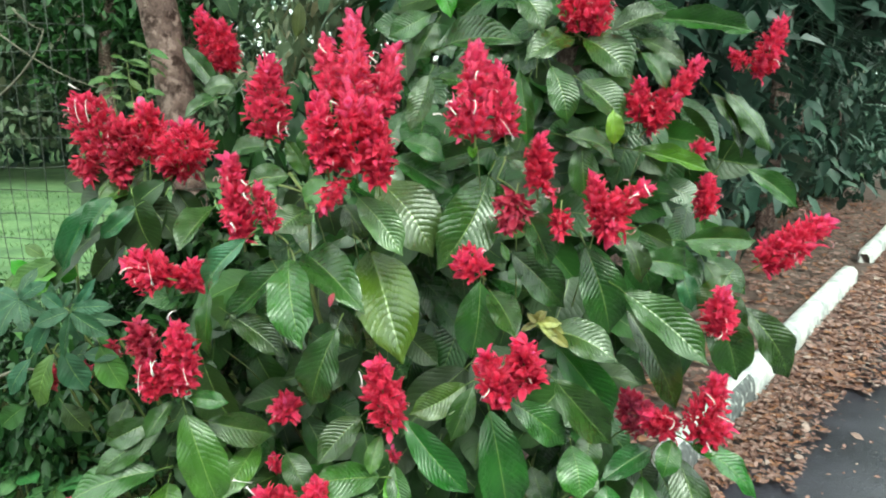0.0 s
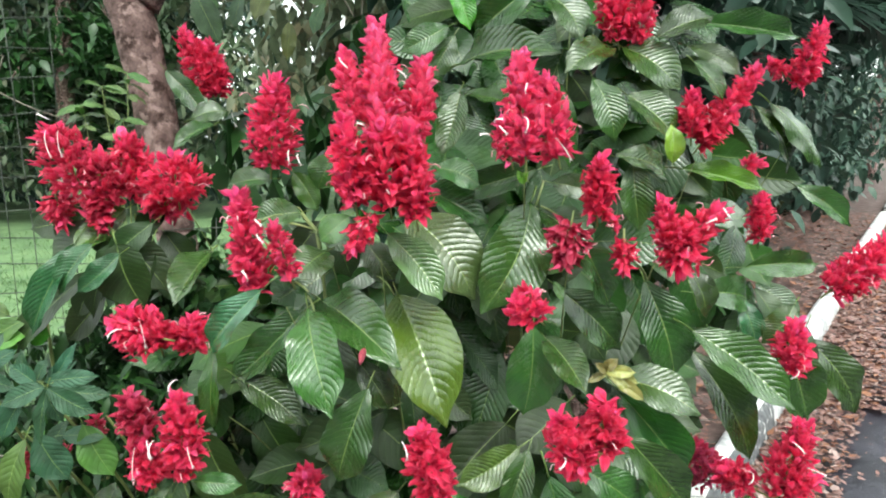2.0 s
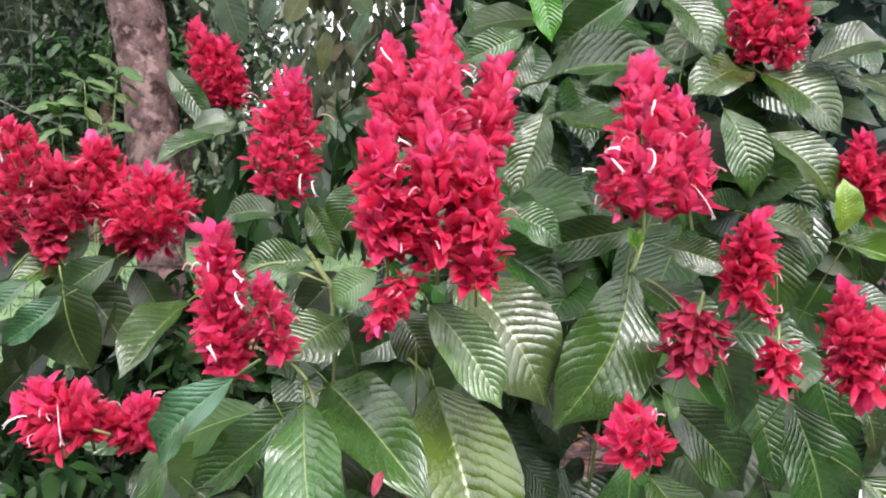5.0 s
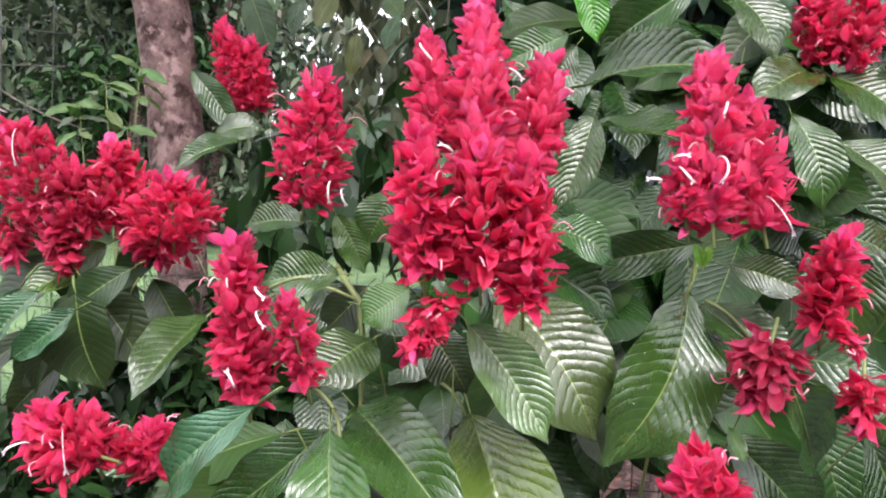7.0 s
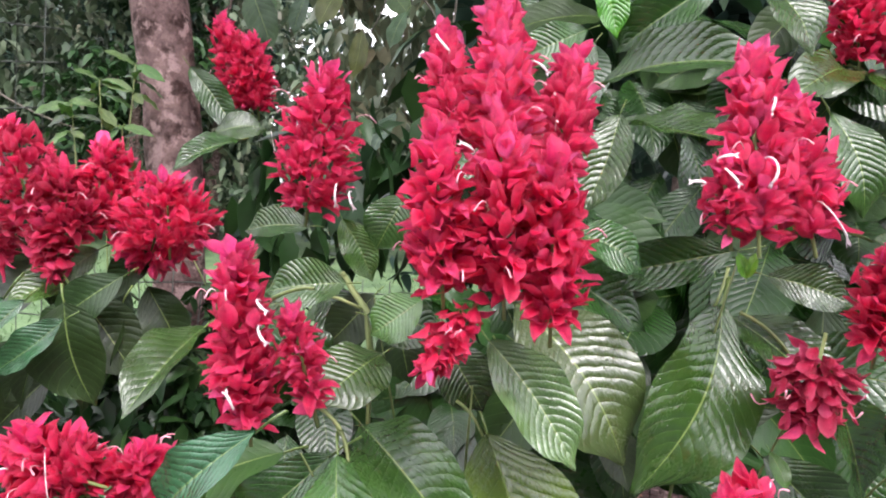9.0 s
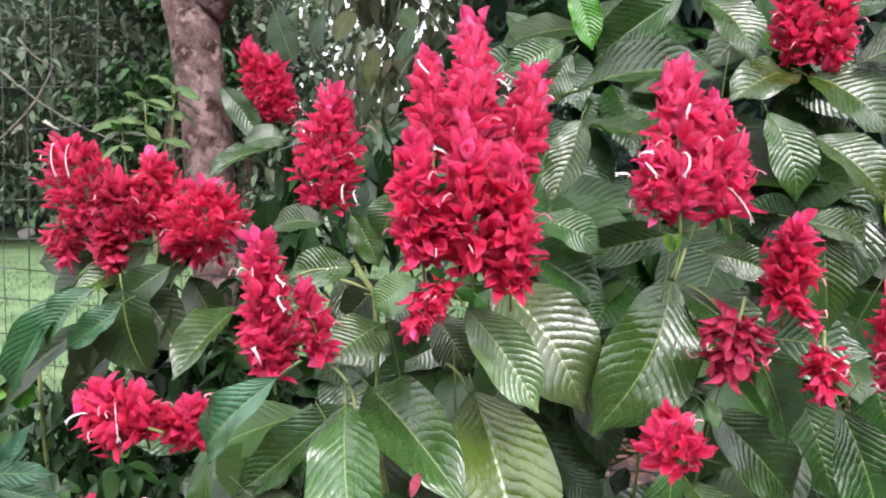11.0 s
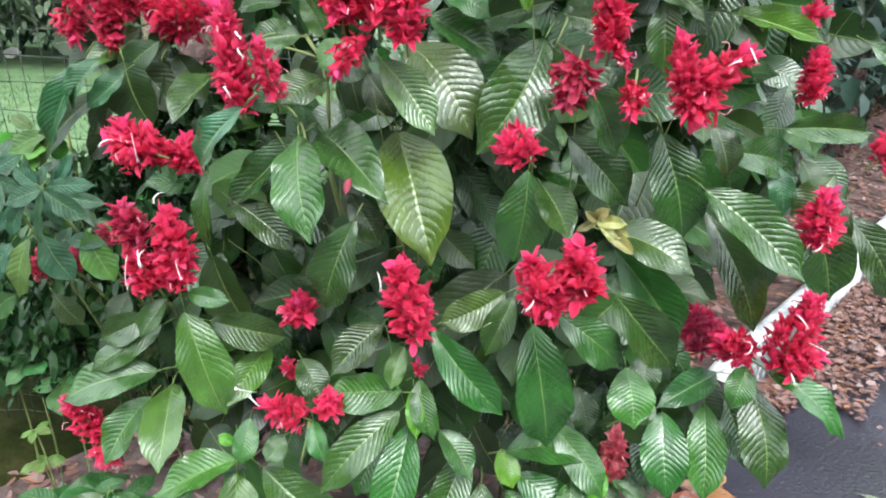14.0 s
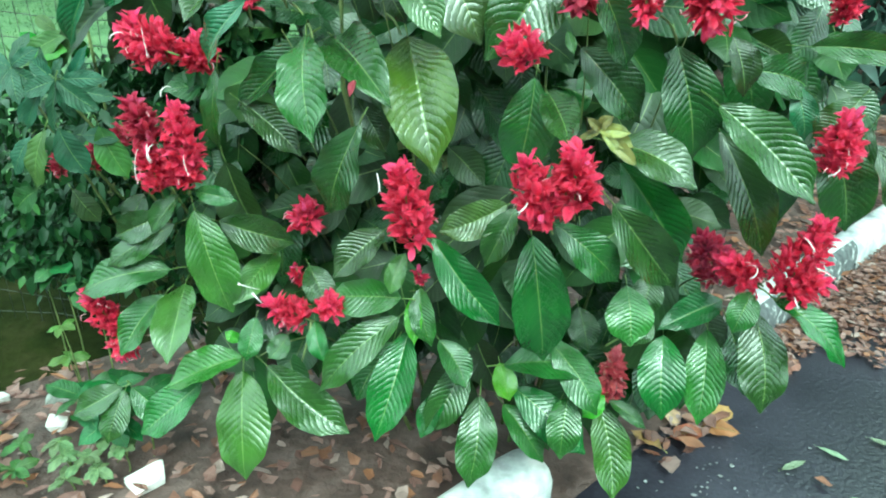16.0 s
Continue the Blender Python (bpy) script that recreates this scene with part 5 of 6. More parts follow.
def corolla(base, tip):
    b, t = Vector(base), Vector(tip)
    best = min(spikes_made, key=lambda q: ((q[1] + q[2]) / 2 - b).length)
    d = t - b
    ln = max(0.016, d.length)
    x = d.normalized()
    n = Vector((rs.uniform(-0.6, 0.6), -1, 0.3))
    n = (n - n.dot(x) * x).normalized()
    y = n.cross(x)
    m = Matrix((x * ln, y * 0.022, n * ln)).transposed().to_4x4()
    m.translation = b
    sp = best[0]
    world_sp = Matrix.Translation(shrub.location) @ sp.matrix_basis
    child("corolla", LONG_COROLLA if ln > 0.028 else COROLLA, sp, world_sp.inverted() @ m, "white curled tubular flower")


corolla((-0.705, 1.307, 1.187), (-0.698, 1.298, 1.147))
corolla((-0.303, 1.251, 1.144), (-0.302, 1.241, 1.123))
corolla((-0.289, 1.251, 1.137), (-0.284, 1.241, 1.121))
corolla((-0.491, 1.659, 1.223), (-0.482, 1.649, 1.193))
corolla((-0.320, 1.064, 1.056), (-0.314, 1.054, 1.052))
corolla((-0.320, 1.066, 1.037), (-0.313, 1.056, 1.027))
corolla((-0.342, 1.071, 0.972), (-0.344, 1.061, 0.987))
corolla((-0.173, 1.112, 1.174), (-0.181, 1.102, 1.180))
corolla((0.048, 1.100, 1.182), (0.049, 1.090, 1.162))
corolla((0.013, 1.085, 1.171), (0.021, 1.075, 1.160))
corolla((0.007, 1.081, 1.176), (0.012, 1.071, 1.179))
corolla((0.057, 1.117, 1.228), (0.052, 1.107, 1.216))
corolla((0.094, 1.108, 1.152), (0.114, 1.098, 1.122))
corolla((-0.003, 1.085, 1.158), (-0.014, 1.075, 1.160))
corolla((-0.505, 1.103, 0.917), (-0.496, 1.093, 0.878))
corolla((-0.521, 1.081, 0.907), (-0.536, 1.071, 0.901))
corolla((-0.436, 1.039, 0.845), (-0.446, 1.029, 0.834))
corolla((-0.437, 1.051, 0.743), (-0.428, 1.041, 0.718))
corolla((-0.489, 1.046, 0.757), (-0.482, 1.036, 0.737))
corolla((-0.507, 1.049, 0.748), (-0.510, 1.039, 0.706))
corolla((-0.207, 1.170, 1.276), (-0.195, 1.160, 1.260))
corolla((-0.126, 1.165, 1.255), (-0.113, 1.155, 1.246))
corolla((-0.694, 1.303, 1.204), (-0.708, 1.294, 1.214))
corolla((-0.686, 1.309, 1.186), (-0.681, 1.300, 1.147))
corolla((0.330, 1.082, 1.048), (0.337, 1.072, 1.031))
corolla((0.308, 1.086, 1.025), (0.318, 1.076, 1.033))
corolla((0.748, 1.556, 1.276), (0.757, 1.546, 1.264))
corolla((-0.138, 1.016, 0.750), (-0.132, 1.006, 0.729))
corolla((0.069, 0.942, 0.753), (0.061, 0.932, 0.744))
corolla((0.469, 1.107, 0.672), (0.483, 1.097, 0.656))
corolla((0.436, 1.246, 0.534), (0.412, 1.236, 0.522))
corolla((0.434, 1.161, 0.594), (0.427, 1.151, 0.579))
corolla((-0.321, 1.012, 0.552), (-0.348, 1.002, 0.563))
corolla((-0.320, 1.012, 0.529), (-0.328, 1.002, 0.549))
corolla((0.493, 1.104, 0.629), (0.518, 1.094, 0.619))
corolla((0.484, 1.117, 0.570), (0.489, 1.107, 0.557))
corolla((-0.479, 1.046, 0.757), (-0.482, 1.036, 0.734))
corolla((0.532, 1.210, 0.751), (0.519, 1.200, 0.739))



# ---- soft-leaved plants at the shrub's foot and by the fence ----
SOFT = [blade_mesh("soft_leaf", 16, 3, a, f, 0.02, 0.0, SOFT_LEAF, 60 + s) for s, (a, f) in enumerate([(0.05, 0.06), (0.09, 0.02), (0.03, 0.1)])]
poinsettia = new("leafy_shrub")
poinsettia.location = (-0.62, 1.5, 0)
tagged(poinsettia, "shrub with dull blue-green pointed leaves", "shrub")
seedling = new("leafy_plant")
seedling.location = (-0.85, 1.36, 0)
tagged(seedling, "young plant with bright yellow-green leaves by the fence", "plant")


def soft_leaf(thing, base, tip, width, tone):
    ob = child("leaf", SOFT[rs.randrange(3)], thing, Matrix.Translation(-thing.location) @ blade_pose(base, tip, width, rs.uniform(-12, 12)))
    c = TONE[tone]
    if tone == "blue":
        c = (0.02, 0.068, 0.036)
    ob.color = (*c, 1)


def plant_stem(thing, points, r, mat=STEM):
    loc = thing.location
    pts = [Vector(p) - loc for p in points]
    v, f = tube(pts, [r * (1.2 - 0.6 * i / (len(pts) - 1)) for i in range(len(pts))], 6)
    child("stem", mesh_of("stem", v, f, mat), thing, Matrix())


soft_leaf(poinsettia, (-0.611, 1.040, 0.845), (-0.551, 1.040, 0.803), 0.032, "blue")
soft_leaf(poinsettia, (-0.618, 1.050, 0.842), (-0.680, 1.050, 0.817), 0.029, "blue")
soft_leaf(poinsettia, (-0.604, 1.030, 0.846), (-0.623, 1.030, 0.766), 0.019, "blue")
soft_leaf(poinsettia, (-0.642, 1.090, 0.834), (-0.562, 1.090, 0.839), 0.025, "blue")
soft_leaf(poinsettia, (-0.645, 1.080, 0.833), (-0.679, 1.080, 0.864), 0.026, "blue")
soft_leaf(poinsettia, (-0.645, 1.100, 0.831), (-0.596, 1.100, 0.859), 0.023, "blue")
soft_leaf(poinsettia, (-0.654, 1.050, 0.767), (-0.689, 1.050, 0.669), 0.046, "mid")
soft_leaf(poinsettia, (-0.655, 1.080, 0.762), (-0.619, 1.080, 0.688), 0.050, "blue")
soft_leaf(poinsettia, (-0.600, 1.100, 0.764), (-0.565, 1.100, 0.680), 0.050, "mid")
soft_leaf(poinsettia, (-0.651, 1.090, 0.834), (-0.631, 1.090, 0.867), 0.022, "blue")
soft_leaf(poinsettia, (-0.624, 1.060, 0.836), (-0.605, 1.060, 0.784), 0.024, "blue")
soft_leaf(poinsettia, (-0.739, 1.120, 0.731), (-0.784, 1.120, 0.661), 0.036, "blue")
soft_leaf(poinsettia, (-0.709, 1.150, 0.631), (-0.665, 1.150, 0.575), 0.048, "dark")
soft_leaf(poinsettia, (-0.620, 1.080, 0.825), (-0.545, 1.080, 0.813), 0.023, "blue")
soft_leaf(poinsettia, (-0.654, 1.080, 0.828), (-0.726, 1.080, 0.762), 0.023, "blue")
soft_leaf(poinsettia, (-0.631, 1.100, 0.747), (-0.567, 1.100, 0.743), 0.028, "blue")
soft_leaf(poinsettia, (-0.654, 1.060, 0.825), (-0.691, 1.060, 0.762), 0.023, "blue")
soft_leaf(poinsettia, (-0.637, 1.100, 0.827), (-0.594, 1.100, 0.886), 0.018, "blue")
soft_leaf(poinsettia, (-0.669, 1.100, 0.831), (-0.672, 1.100, 0.880), 0.018, "blue")
soft_leaf(poinsettia, (-0.631, 1.120, 0.763), (-0.672, 1.120, 0.693), 0.034, "blue")
soft_leaf(poinsettia, (-0.782, 1.160, 0.623), (-0.838, 1.160, 0.577), 0.045, "dark")
soft_leaf(seedling, (-0.786, 1.330, 0.868), (-0.900, 1.330, 0.806), 0.045, "mid")
soft_leaf(seedling, (-0.79, 1.33, 0.84), (-0.865, 1.32, 0.828), 0.045, "lime")
soft_leaf(seedling, (-0.8, 1.34, 0.835), (-0.754, 1.33, 0.832), 0.04, "lime")
soft_leaf(seedling, (-0.83, 1.34, 0.84), (-0.917, 1.33, 0.799), 0.042, "mid")
soft_leaf(seedling, (-0.82, 1.34, 0.835), (-0.85, 1.32, 0.79), 0.04, "lime")
soft_leaf(seedling, (-0.8, 1.34, 0.84), (-0.782, 1.33, 0.875), 0.032, "mid")
soft_leaf(seedling, (-0.86, 1.34, 0.83), (-0.89, 1.33, 0.862), 0.036, "lime")
soft_leaf(poinsettia, (-0.745, 1.12, 0.841), (-0.693, 1.11, 0.818), 0.026, "blue")
soft_leaf(poinsettia, (-0.745, 1.12, 0.841), (-0.688, 1.12, 0.874), 0.024, "blue")
soft_leaf(poinsettia, (-0.745, 1.12, 0.841), (-0.789, 1.13, 0.855), 0.026, "blue")
soft_leaf(poinsettia, (-0.745, 1.12, 0.841), (-0.772, 1.09, 0.777), 0.03, "blue")
soft_leaf(poinsettia, (-0.745, 1.12, 0.841), (-0.719, 1.09, 0.789), 0.026, "blue")
soft_leaf(poinsettia, (-0.745, 1.12, 0.841), (-0.805, 1.1, 0.802), 0.03, "blue")
soft_leaf(poinsettia, (-0.745, 1.12, 0.841), (-0.722, 1.15, 0.892), 0.022, "blue")
plant_stem(poinsettia, bend((-0.66, 1.45, -0.02), (-0.745, 1.12, 0.841), (-0.04, 0.06, 0), 8), 0.003)
soft_leaf(seedling, (-0.837, 1.360, 0.865), (-0.876, 1.360, 0.888), 0.027, "mid")
soft_leaf(seedling, (-0.801, 1.360, 0.854), (-0.853, 1.360, 0.788), 0.032, "mid")

# broad dull leaves that droop on twigs from the leaning tree's limb
for k, (base, tip, w) in enumerate((((-0.645, 2.0, 1.54), (-0.587, 1.98, 1.41), 0.07), ((-0.60, 2.02, 1.55), (-0.625, 2.0, 1.43), 0.05), ((-0.525, 2.0, 1.54), (-0.552, 2.0, 1.45), 0.04), ((-0.409, 2.0, 1.465), (-0.423, 2.0, 1.365), 0.04),
                                    ((-0.317, 2.0, 1.51), (-0.349, 2.0, 1.43), 0.045), ((-0.259, 2.0, 1.32), (-0.273, 1.98, 1.225), 0.045), ((-0.33, 2.0, 1.3), (-0.374, 1.98, 1.21), 0.045), ((-0.47, 2.05, 1.56), (-0.50, 2.0, 1.47), 0.05),
                                    ((-0.24, 2.0, 1.46), (-0.22, 2.0, 1.37), 0.04), ((-0.36, 2.05, 1.56), (-0.31, 2.0, 1.5), 0.05), ((-0.2, 2.0, 1.25), (-0.24, 2.0, 1.17), 0.05))):
    ob = child("leaf", SOFT[k % 3], leaning_tree, Matrix.Translation(-leaning_tree.location) @ blade_pose(base, tip, w, rs.uniform(-30, 30)))
    ob.color = (*((0.05, 0.11, 0.05), (0.07, 0.13, 0.05), (0.06, 0.1, 0.065), (0.1, 0.12, 0.04))[k % 4], 1)
for pts, r in ((bend((-0.3, 2.1, 2.0), (-0.25, 2.0, 1.3), (0.06, 0, 0.05), 9), 0.004), (bend((-0.45, 2.1, 1.95), (-0.62, 2.0, 1.54), (-0.02, 0, 0.05), 9), 0.004), (bend((-0.38, 2.1, 1.75), (-0.39, 2.0, 1.46), (0.03, 0, 0), 7), 0.003), (bend((-0.34, 2.08, 1.6), (-0.2, 2.0, 1.27), (0.03, 0, 0.04), 7), 0.0025)):
    v, f = tube([Vector(p) - leaning_tree.location for p in pts], [r * (1.2 - 0.8 * i / (len(pts) - 1)) for i in range(len(pts))], 6)
    child("twig", mesh_of("twig", v, f, TWIG), leaning_tree, Matrix())

plant_stem(poinsettia, bend((-0.62, 1.5, -0.02), (-0.62, 1.06, 0.82), (0, 0.08, 0), 8), 0.0035)
plant_stem(poinsettia, bend((-0.66, 1.5, -0.02), (-0.68, 1.09, 0.76), (0, 0.08, 0), 8), 0.0035)
plant_stem(poinsettia, bend((-0.6, 1.5, -0.02), (-0.57, 1.11, 0.77), (0, 0.08, 0), 8), 0.0035)
plant_stem(seedling, bend((-0.8, 1.6, -0.02), (-0.78, 1.37, 0.87), (-0.03, 0, 0), 8), 0.005)

# undergrowth at the fence foot, its shade put into the leaf tones
ug = [((-0.6, 1.55, 0.82), (0.2, 0.15, 0.22)), ((-0.78, 1.6, 0.66), (0.2, 0.15, 0.2)), ((-0.45, 1.55, 0.68), (0.2, 0.15, 0.2)), ((-1.05, 1.55, 0.52), (0.32, 0.22, 0.34)), ((-0.80, 1.45, 0.62), (0.25, 0.2, 0.3)), ((-0.62, 1.4, 0.5), (0.2, 0.2, 0.35)), ((-1.3, 1.7, 0.45), (0.35, 0.25, 0.35)), ((-0.95, 1.4, 0.42), (0.3, 0.12, 0.16)), ((-0.58, 1.5, 0.74), (0.16, 0.2, 0.24)), ((-1.6, 1.9, 0.45), (0.4, 0.3, 0.4))]
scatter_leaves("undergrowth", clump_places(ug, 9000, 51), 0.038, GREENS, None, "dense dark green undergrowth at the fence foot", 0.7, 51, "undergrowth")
scatter_leaves("young_undergrowth", clump_places(ug, 300, 52), 0.05, LIGHTS, None, "fresh green leaves among the undergrowth", 0.7, 52, "undergrowth")

# grass of the lawn beyond the fence
rg = random.Random(58)
pl = []
while len(pl) < 16000:
    y = 1.9 + 8.0 * rg.random() ** 1.6
    x = rg.uniform(-1.1 - 0.75 * y, 0.3)
    if noise.noise((x * 1.4, y * 1.4, 2.0)) + rg.uniform(-0.4, 0.4) < -0.1:
        continue
    pl.append((x, y, -0.062))
scatter_leaves("grass", pl, 0.055, GRASS, None, "short bright green grass on the lawn", -1.0, 58, "grass", aspect=0.16)

# leaf sprays behind the flower heads, near the leaning trunk
spray = [((-0.42, 1.75, 1.12), (0.22, 0.15, 0.22)), ((-0.2, 1.8, 1.28), (0.2, 0.2, 0.24)), ((-0.05, 1.75, 1.05), (0.2, 0.15, 0.25)), ((0.05, 1.8, 1.45), (0.25, 0.15, 0.2))]
hang = [((-0.48, 3.0, 1.5), (0.35, 0.3, 0.3)), ((-0.45, 2.6, 1.3), (0.3, 0.2, 0.2)), ((-0.55, 2.9, 1.95), (0.35, 0.3, 0.28)), ((-0.1, 2.8, 1.9), (0.35, 0.3, 0.25)), ((-0.35, 3.2, 1.7), (0.5, 0.3, 0.25)), ((0.3, 2.9, 1.9), (0.3, 0.3, 0.3)), ((-0.6, 3.6, 1.35), (0.5, 0.4, 0.2))]
scatter_leaves("hanging_foliage", clump_places(hang, 2300, 55), 0.085, DULLS, None, "drooping dull green foliage behind the shrub", 1.1, 55, "foliage")
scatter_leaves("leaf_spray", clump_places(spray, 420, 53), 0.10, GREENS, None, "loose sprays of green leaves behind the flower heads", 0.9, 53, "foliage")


# ---- litter, stones and twigs ----
def litter(name, count, s_range, n_range, size, z, seed, label, thin=0.0):
    """Curled dead leaves lying on the ground, thinning away from the kerb."""
    rng = random.Random(seed)
    verts, faces = [], []
    made_here = 0
    while made_here < count:
        s, n = rng.uniform(*s_range), rng.uniform(*n_range)
        if thin and rng.random() < thin * (n - n_range[0]) / (n_range[1] - n_range[0]) + 0.35 * noise.noise((s * 2.2, n * 5, 0)):
            continue
        p = along(s, n, z + rng.random() ** 2 * 0.03)
        ln = size * rng.uniform(0.55, 1.3)
        w = ln * rng.uniform(0.25, 0.7) * 0.5
        curl = rng.uniform(-0.12, 0.3) * ln
        e = Euler((rng.gauss(0, 0.2), rng.gauss(0, 0.16), rng.uniform(0, 6.283))).to_matrix()
        o = len(verts)
        for q in ((-0.5, 0, curl), (-0.2, w / ln, curl * 0.4 + 0.03), (-0.2, 0, 0), (-0.2, -w / ln, curl * 0.4 + 0.03), (0.2, w / ln * 0.8, 0.04), (0.2, 0, 0), (0.2, -w / ln * 0.8, 0.04), (0.5, 0, curl)):
            verts.append(p + e @ Vector((q[0] * ln + rng.gauss(0, 0.07) * ln, q[1] * ln + rng.gauss(0, 0.06) * ln, (q[2] if abs(q[2]) > 0.05 else q[2] * ln) + rng.gauss(0, 0.03) * ln)))
        faces += [(o, o + 2, o + 1), (o, o + 3, o + 2), (o + 1, o + 2, o + 5, o + 4), (o + 2, o + 3, o + 6, o + 5), (o + 4, o + 5, o + 7), (o + 5, o + 6, o + 7)]
        made_here += 1
    return tagged(new(name, mesh_of(name, verts, faces, LITTER, smooth=False)), label, "leaf litter", kind="stuff")


litter("gutter_litter", 420, (0.86, 1.2), (0.07, 0.19), 0.03, 0.0, 68, "thin drift of dry brown leaves at the kerb end", 0.8)
litter("gutter_litter", 1750, (1.2, 2.2), (0.07, 0.34), 0.03, 0.0, 67, "drift of dry brown leaves beside the kerb end", 0.8)
litter("gutter_litter", 5200, (2.2, 6.0), (0.07, 0.45), 0.042, 0.0, 61, "drift of dry brown leaves along the kerb", 0.9)
litter("gutter_litter", 3400, (6.0, 17.0), (0.05, 0.7), 0.065, 0.0, 62, "drift of dry brown leaves further along the kerb", 0.9)
litter("verge_litter", 1900, (-1.6, 1.0), (-1.08, -0.08), 0.042, 0.006, 63, "dead brown leaves over the soil verge")
litter("verge_litter", 5000, (1.0, 9.0), (-1.3, -0.08), 0.05, 0.006, 64, "dead brown leaves over the shaded verge")
litter("road_litter", 150, (1.0, 3.4), (0.36, 1.1), 0.022, 0.0, 71, "scattered bits of dry leaf on the wet asphalt", 0.8)
litter("road_litter", 220, (3.4, 9.0), (0.45, 1.9), 0.03, 0.0, 72, "scattered dry leaves further along the asphalt", 0.8)
litter("gutter_litter", 46, (0.4, 0.66), (0.07, 0.17), 0.045, 0.0, 66, "small drift of dry leaves by the kerb gap")
litter("road_litter", 260, (0.6, 9.0), (0.4, 3.0), 0.05, -0.008, 65, "scattered dead leaves on the asphalt", 0.8)


def stone(place, size, mat, label, seed):
    bm = bmesh.new()
    bmesh.ops.create_icosphere(bm, subdivisions=3, radius=1.0)
    for v in bm.verts:
        v.co = v.co * (1 + 0.4 * noise.noise(v.co * 1.3 + Vector((seed, 0, 0))) + 0.12 * noise.noise(v.co * 4 + Vector((0, seed, 0))))
        v.co = Vector((max(-0.72, min(0.66 + 0.3 * v.co.y, v.co.x)), max(-0.66, min(0.7, v.co.y)), max(-0.5, min(0.5 + 0.25 * v.co.x, v.co.z))))
    me = bpy.data.meshes.new("stone")
    bm.to_mesh(me)
    bm.free()
    me.materials.append(mat)
    ob = new("stone", me)
    ob.matrix_world = Matrix.Translation(place) @ Euler((0.1 * seed, 0.07, seed)).to_matrix().to_4x4() @ Matrix.Diagonal((*size, 1))
    return tagged(ob, label, "stone")


stone((-0.655, 1.12, 0.01), (0.052, 0.038, 0.018), STONE, "broken white stone on the soil", 1)
stone((-0.95, 1.25, 0.012), (0.042, 0.03, 0.02), STONE, "small chipped white stone on the soil", 2)
stone((-1.14, 1.3, 0.012), (0.026, 0.02, 0.018), STONE, "white pebble on the soil", 3)
stone((-0.99, 1.35, 0.012), (0.07, 0.042, 0.024), CONCRETE, "flat grey broken stone on the soil", 4)


stone((-9.35, 12.95, 0.02), (0.22, 0.16, 0.15), STONE, "pale rock lying on the lawn", 5)


def low_plant(places, size, tone, label, seed):
    """A seedling: short stems with a whorl of leaves each."""
    rng = random.Random(seed)
    root = new("seedling")
    root.location = (*places[0][:2], 0)
    tagged(root, label, "plant")
    for p in places:
        top = Vector(p)
        plant_stem(root, bend((p[0], p[1] + 0.01, -0.02), p, (0.01, 0, 0), 5), 0.002)
        for k in range(6):
            a = 6.283 * k / 6 + rng.uniform(-0.4, 0.4)
            d = Vector((math.cos(a), math.sin(a), rng.uniform(-0.5, 0.2))).normalized() * size * rng.uniform(0.7, 1.2)
            ob = child("leaf", SOFT[k % 3], root, Matrix.Translation(-root.location) @ blade_pose(top, top + d, d.length * rng.uniform(0.42, 0.62), rng.uniform(-30, 30), Vector((rng.uniform(-0.3, 0.3), -0.3, 1))))
            ob.color = (*tone, 1)


def whorled_plant(foot, tops, size, label, seed):
    """A young plant: slender stems, each with whorls of pointed drooping leaves."""
    rng = random.Random(seed)
    root = new("young_plant")
    root.location = foot
    tagged(root, label, "plant")
    for top in tops:
        plant_stem(root, bend(foot, top, (rng.uniform(-0.04, 0.04), 0, 0), 9), 0.0013)
        for k in range(9):
            a = 6.283 * k / 9 + rng.uniform(-0.4, 0.4)
            p = Vector(top) + Vector((0, 0, -0.02 * (k % 3)))
            d = Vector((math.cos(a), 0.6 * math.sin(a), rng.uniform(-0.9, 0.35))).normalized() * size * rng.uniform(0.75, 1.25)
            ob = child("leaf", SOFT[k % 3], root, Matrix.Translation(-root.location) @ blade_pose(p, p + d, d.length * 0.36, rng.uniform(-25, 25), Vector((0, -0.6, 0.8))))
            ob.color = (*((0.055, 0.12, 0.03), (0.04, 0.095, 0.025), (0.09, 0.15, 0.05))[k % 3], 1)


whorled_plant((-0.74, 1.6, 0), [(-0.713, 1.55, 1.275), (-0.679, 1.55, 1.21), (-0.76, 1.56, 1.24), (-0.665, 1.56, 1.3), (-0.70, 1.56, 1.13), (-0.77, 1.57, 1.12)], 0.044, "slender young plant with fresh light green leaves beside the trunk", 6)
low_plant([(-0.90, 1.27, 0.26), (-0.91, 1.28, 0.17)], 0.042, (0.09, 0.16, 0.03), "slender sprout with yellow-green leaves", 1)
low_plant([(-0.745, 1.2, 0.179), (-0.83, 1.2, 0.135), (-0.692, 1.19, 0.16), (-0.75, 1.18, 0.11)], 0.082, (0.022, 0.085, 0.016), "low green plant with oval leaves on the soil", 2)
low_plant([(-0.78, 1.12, 0.05), (-0.82, 1.1, 0.06), (-0.72, 1.14, 0.07), (-0.75, 1.1, 0.04), (-0.85, 1.13, 0.07), (-0.8, 1.07, 0.035), (-0.76, 1.16, 0.08)], 0.036, (0.12, 0.17, 0.08), "pale variegated seedling on the soil", 3)
low_plant([(-0.98, 1.08, 0.08), (-1.02, 1.12, 0.1), (-0.93, 1.12, 0.06), (-0.96, 1.04, 0.05), (-0.9, 1.06, 0.05)], 0.042, (0.045, 0.10, 0.02), "small green seedling on the soil", 4)
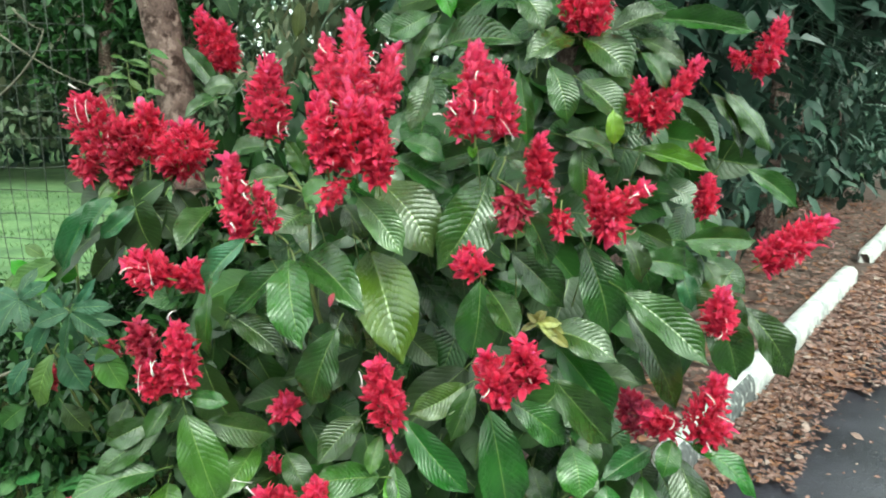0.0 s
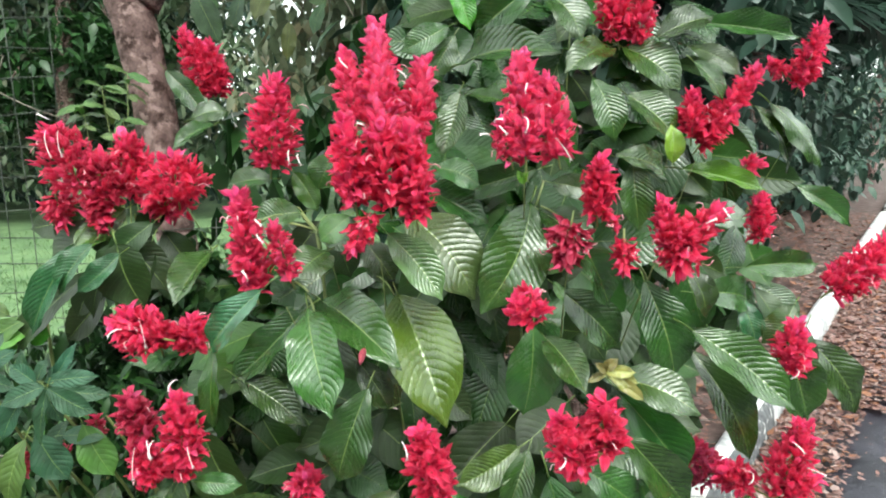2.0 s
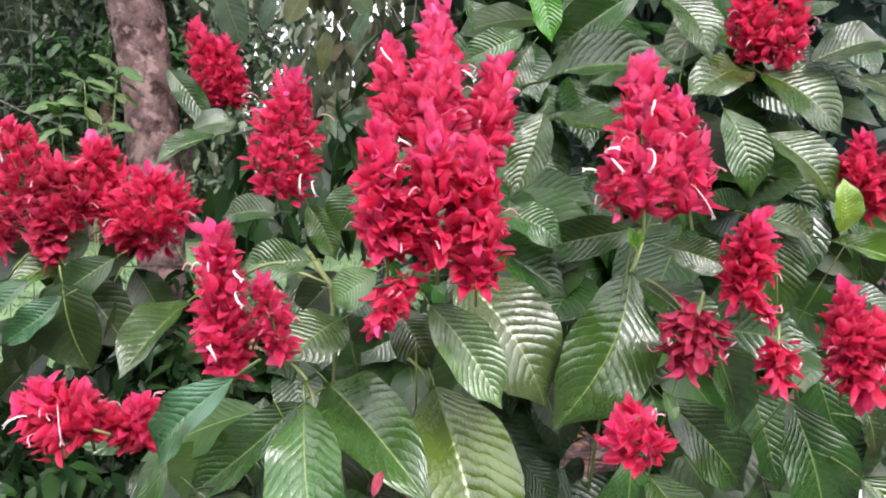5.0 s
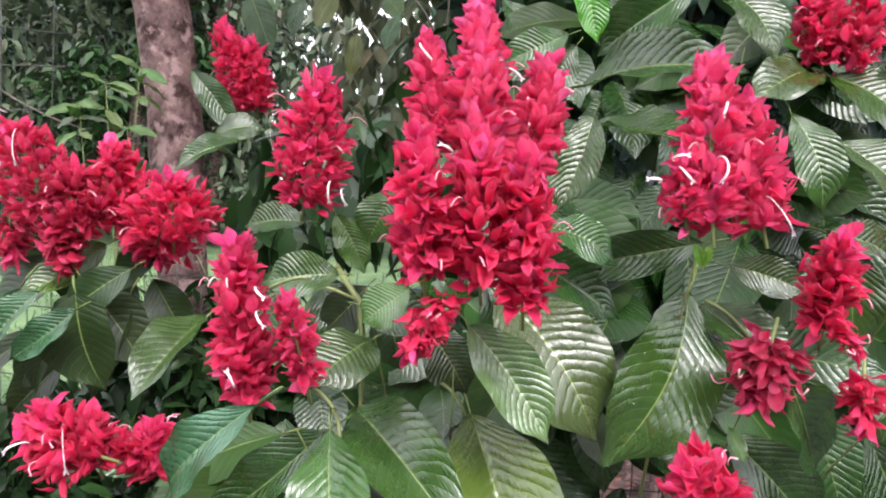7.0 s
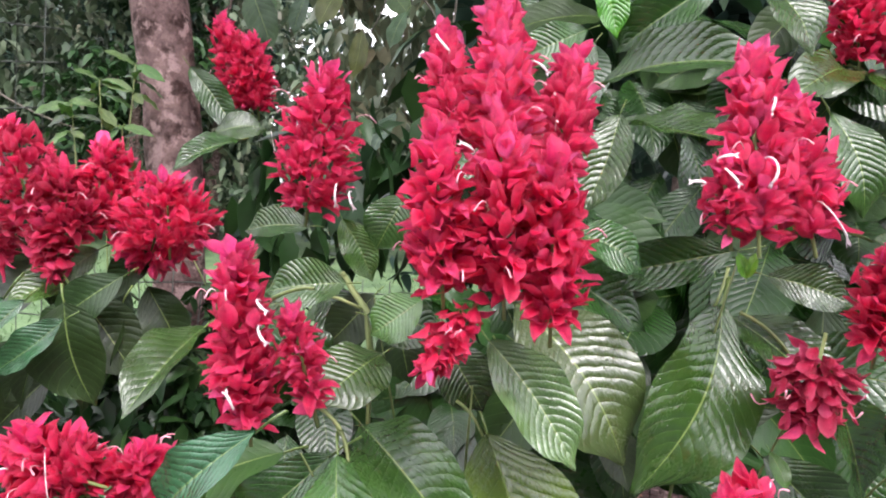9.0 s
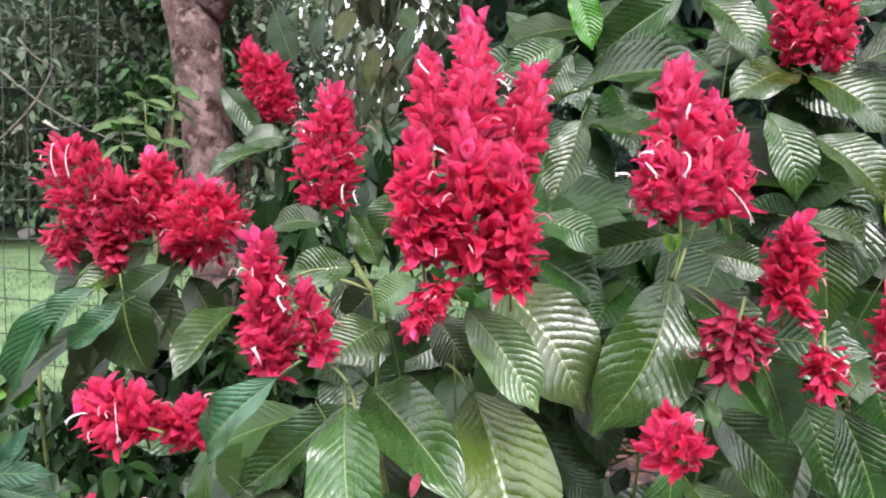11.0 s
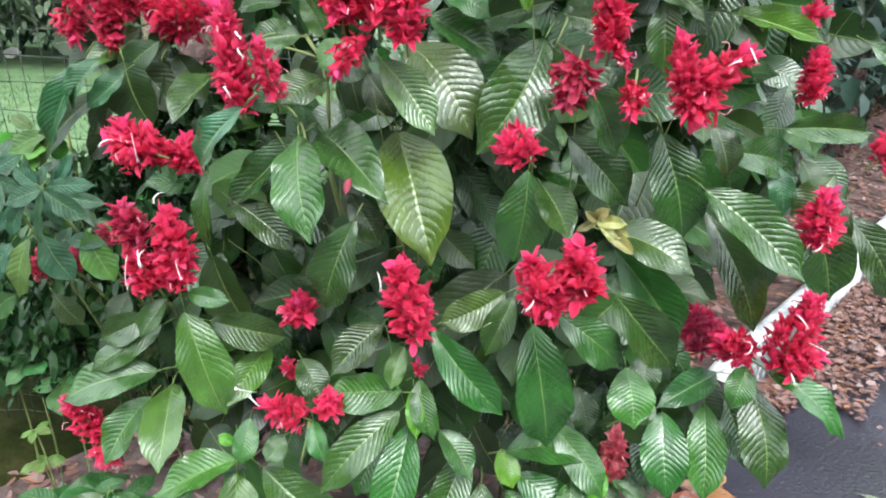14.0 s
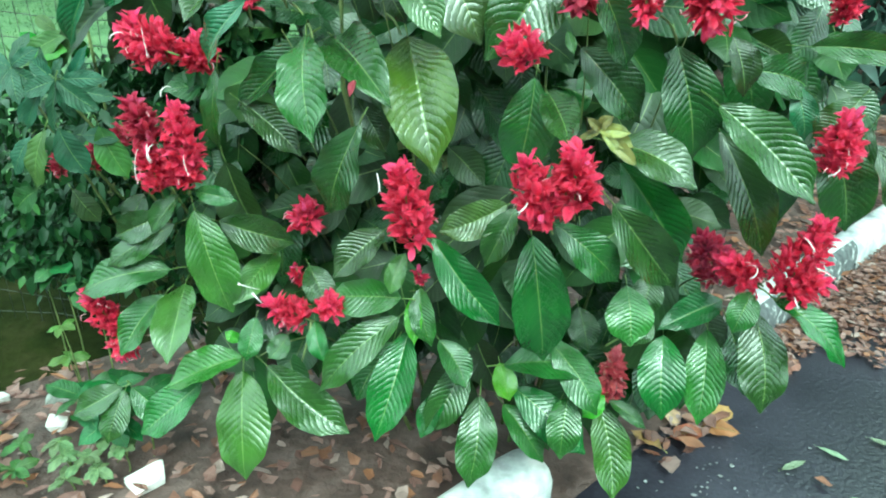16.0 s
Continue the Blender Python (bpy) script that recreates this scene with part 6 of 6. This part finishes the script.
low_plant([(-0.95, 1.36, 0.36), (-1.05, 1.42, 0.34), (-0.86, 1.33, 0.34)], 0.09, (0.05, 0.13, 0.04), "hanging green shoots at the fence foot", 5)


def bare_branch(points, r):
    root = new("bare_branch")
    root.location = points[0]
    tagged(root, "thin bare grey branch beside the fence", "branch")
    plant_stem(root, points, r, TWIG)
    return root


bare_branch(bend((-1.1, 1.72, 1.35), (-0.85, 1.72, 1.215), (0, 0, -0.02), 8), 0.0022)
bare_branch(bend((-1.12, 1.72, 1.2), (-0.99, 1.72, 1.36), (0.02, 0, 0.0), 8), 0.003)
bare_branch(bend((-1.06, 1.72, 1.41), (-0.99, 1.72, 1.36), (0.0, 0, -0.01), 8), 0.0022)
bare_branch(bend((-0.86, 1.2, 0.66), (-0.70, 1.1, 0.715), (0, 0, 0.01), 8), 0.003)
petal = new("fallen_bract", BRACTS[1])
petal.color = (0.75, 0.12, 0.2, 1)
petal.matrix_world = blade_pose((-0.188, 1.103, 0.858), (-0.195, 1.09, 0.837), 0.016, 0)
tagged(petal, "single fallen pink bract lying on a leaf", "petal")
for q, (s, n, a, ln) in enumerate(((0.605, 0.328, 0.55, 0.075), (0.748, 0.352, -0.6, 0.065), (0.877, 0.42, -0.4, 0.05), (0.9, 0.9, 1.2, 0.06), (0.646, 0.507, 2.7, 0.05), (1.3, 0.7, 0.2, 0.06))):
    ob = new("fallen_leaf", SOFT[q % 3])
    ob.color = (0.22, 0.27, 0.2, 1)
    ob.matrix_world = Matrix.Translation(along(s, n, -0.006)) @ Euler((0, 0, a)).to_matrix().to_4x4() @ Matrix.Diagonal((ln, 0.018, ln * 0.3, 1))
    tagged(ob, "narrow grey-green fallen leaf on the asphalt", "leaf", "fallen leaves on the drive")
for q, (s, n, a, ln, col) in enumerate(((0.5, 0.11, 0.3, 0.09, (0.3, 0.12, 0.06)), (0.58, 0.13, -0.2, 0.1, (0.32, 0.16, 0.06)), (0.545, 0.1, 1.9, 0.08, (0.4, 0.24, 0.19)), (0.64, 0.15, 0.9, 0.07, (0.3, 0.15, 0.07)), (0.45, 0.12, 2.6, 0.08, (0.34, 0.2, 0.09)), (0.98, 0.15, 0.4, 0.08, (0.36, 0.2, 0.15)))):
    ob = new("fallen_leaf", SOFT[q % 3])
    ob.color = (*col, 1)
    ob.matrix_world = Matrix.Translation(along(s, n, 0.0)) @ Euler((0.15, -0.1, a)).to_matrix().to_4x4() @ Matrix.Diagonal((ln, 0.05, ln, 1))
    tagged(ob, "large orange-brown dead leaf beside the kerb gap", "leaf", "dead leaves by the kerb")


# chips of old kerb paint and grit on the asphalt at the kerb gap
rc = random.Random(88)
cv, cf = [], []
for k in range(230):
    s, n = rc.gauss(0.42, 0.12), rc.gauss(0.29, 0.09)
    if noise.noise((s * 22, n * 22, 5)) < -0.02 or n < 0.09:
        continue
    p, r, o = along(s, n, -0.008), 0.001 + 0.005 * rc.random() ** 2, len(cv)
    m = rc.randint(4, 6)
    for q in range(m):
        a = 6.283 * q / m
        e = r * rc.uniform(0.5, 1.2)
        cv += [p + Vector((math.cos(a) * e, math.sin(a) * e * 0.8, 0.0)), p + Vector((math.cos(a) * e * 0.85, math.sin(a) * e * 0.7, 0.0018))]
    cf.append(tuple(o + 2 * q + 1 for q in range(m)))
    cf += [(o + 2 * q, o + 2 * ((q + 1) % m), o + 2 * ((q + 1) % m) + 1, o + 2 * q + 1) for q in range(m)]
tagged(new("paint_chips", mesh_of("paint_chips", cv, cf, CHIP, smooth=False)), "grey and white paint chips scattered on the asphalt", "grit", kind="stuff")

# the plan is laid out; bring every thing to its true size
for ob in scene.objects:
    if ob.parent is None and ob.type in ("MESH", "EMPTY"):
        ob.matrix_basis = Matrix.Scale(PLAN, 4) @ ob.matrix_basis
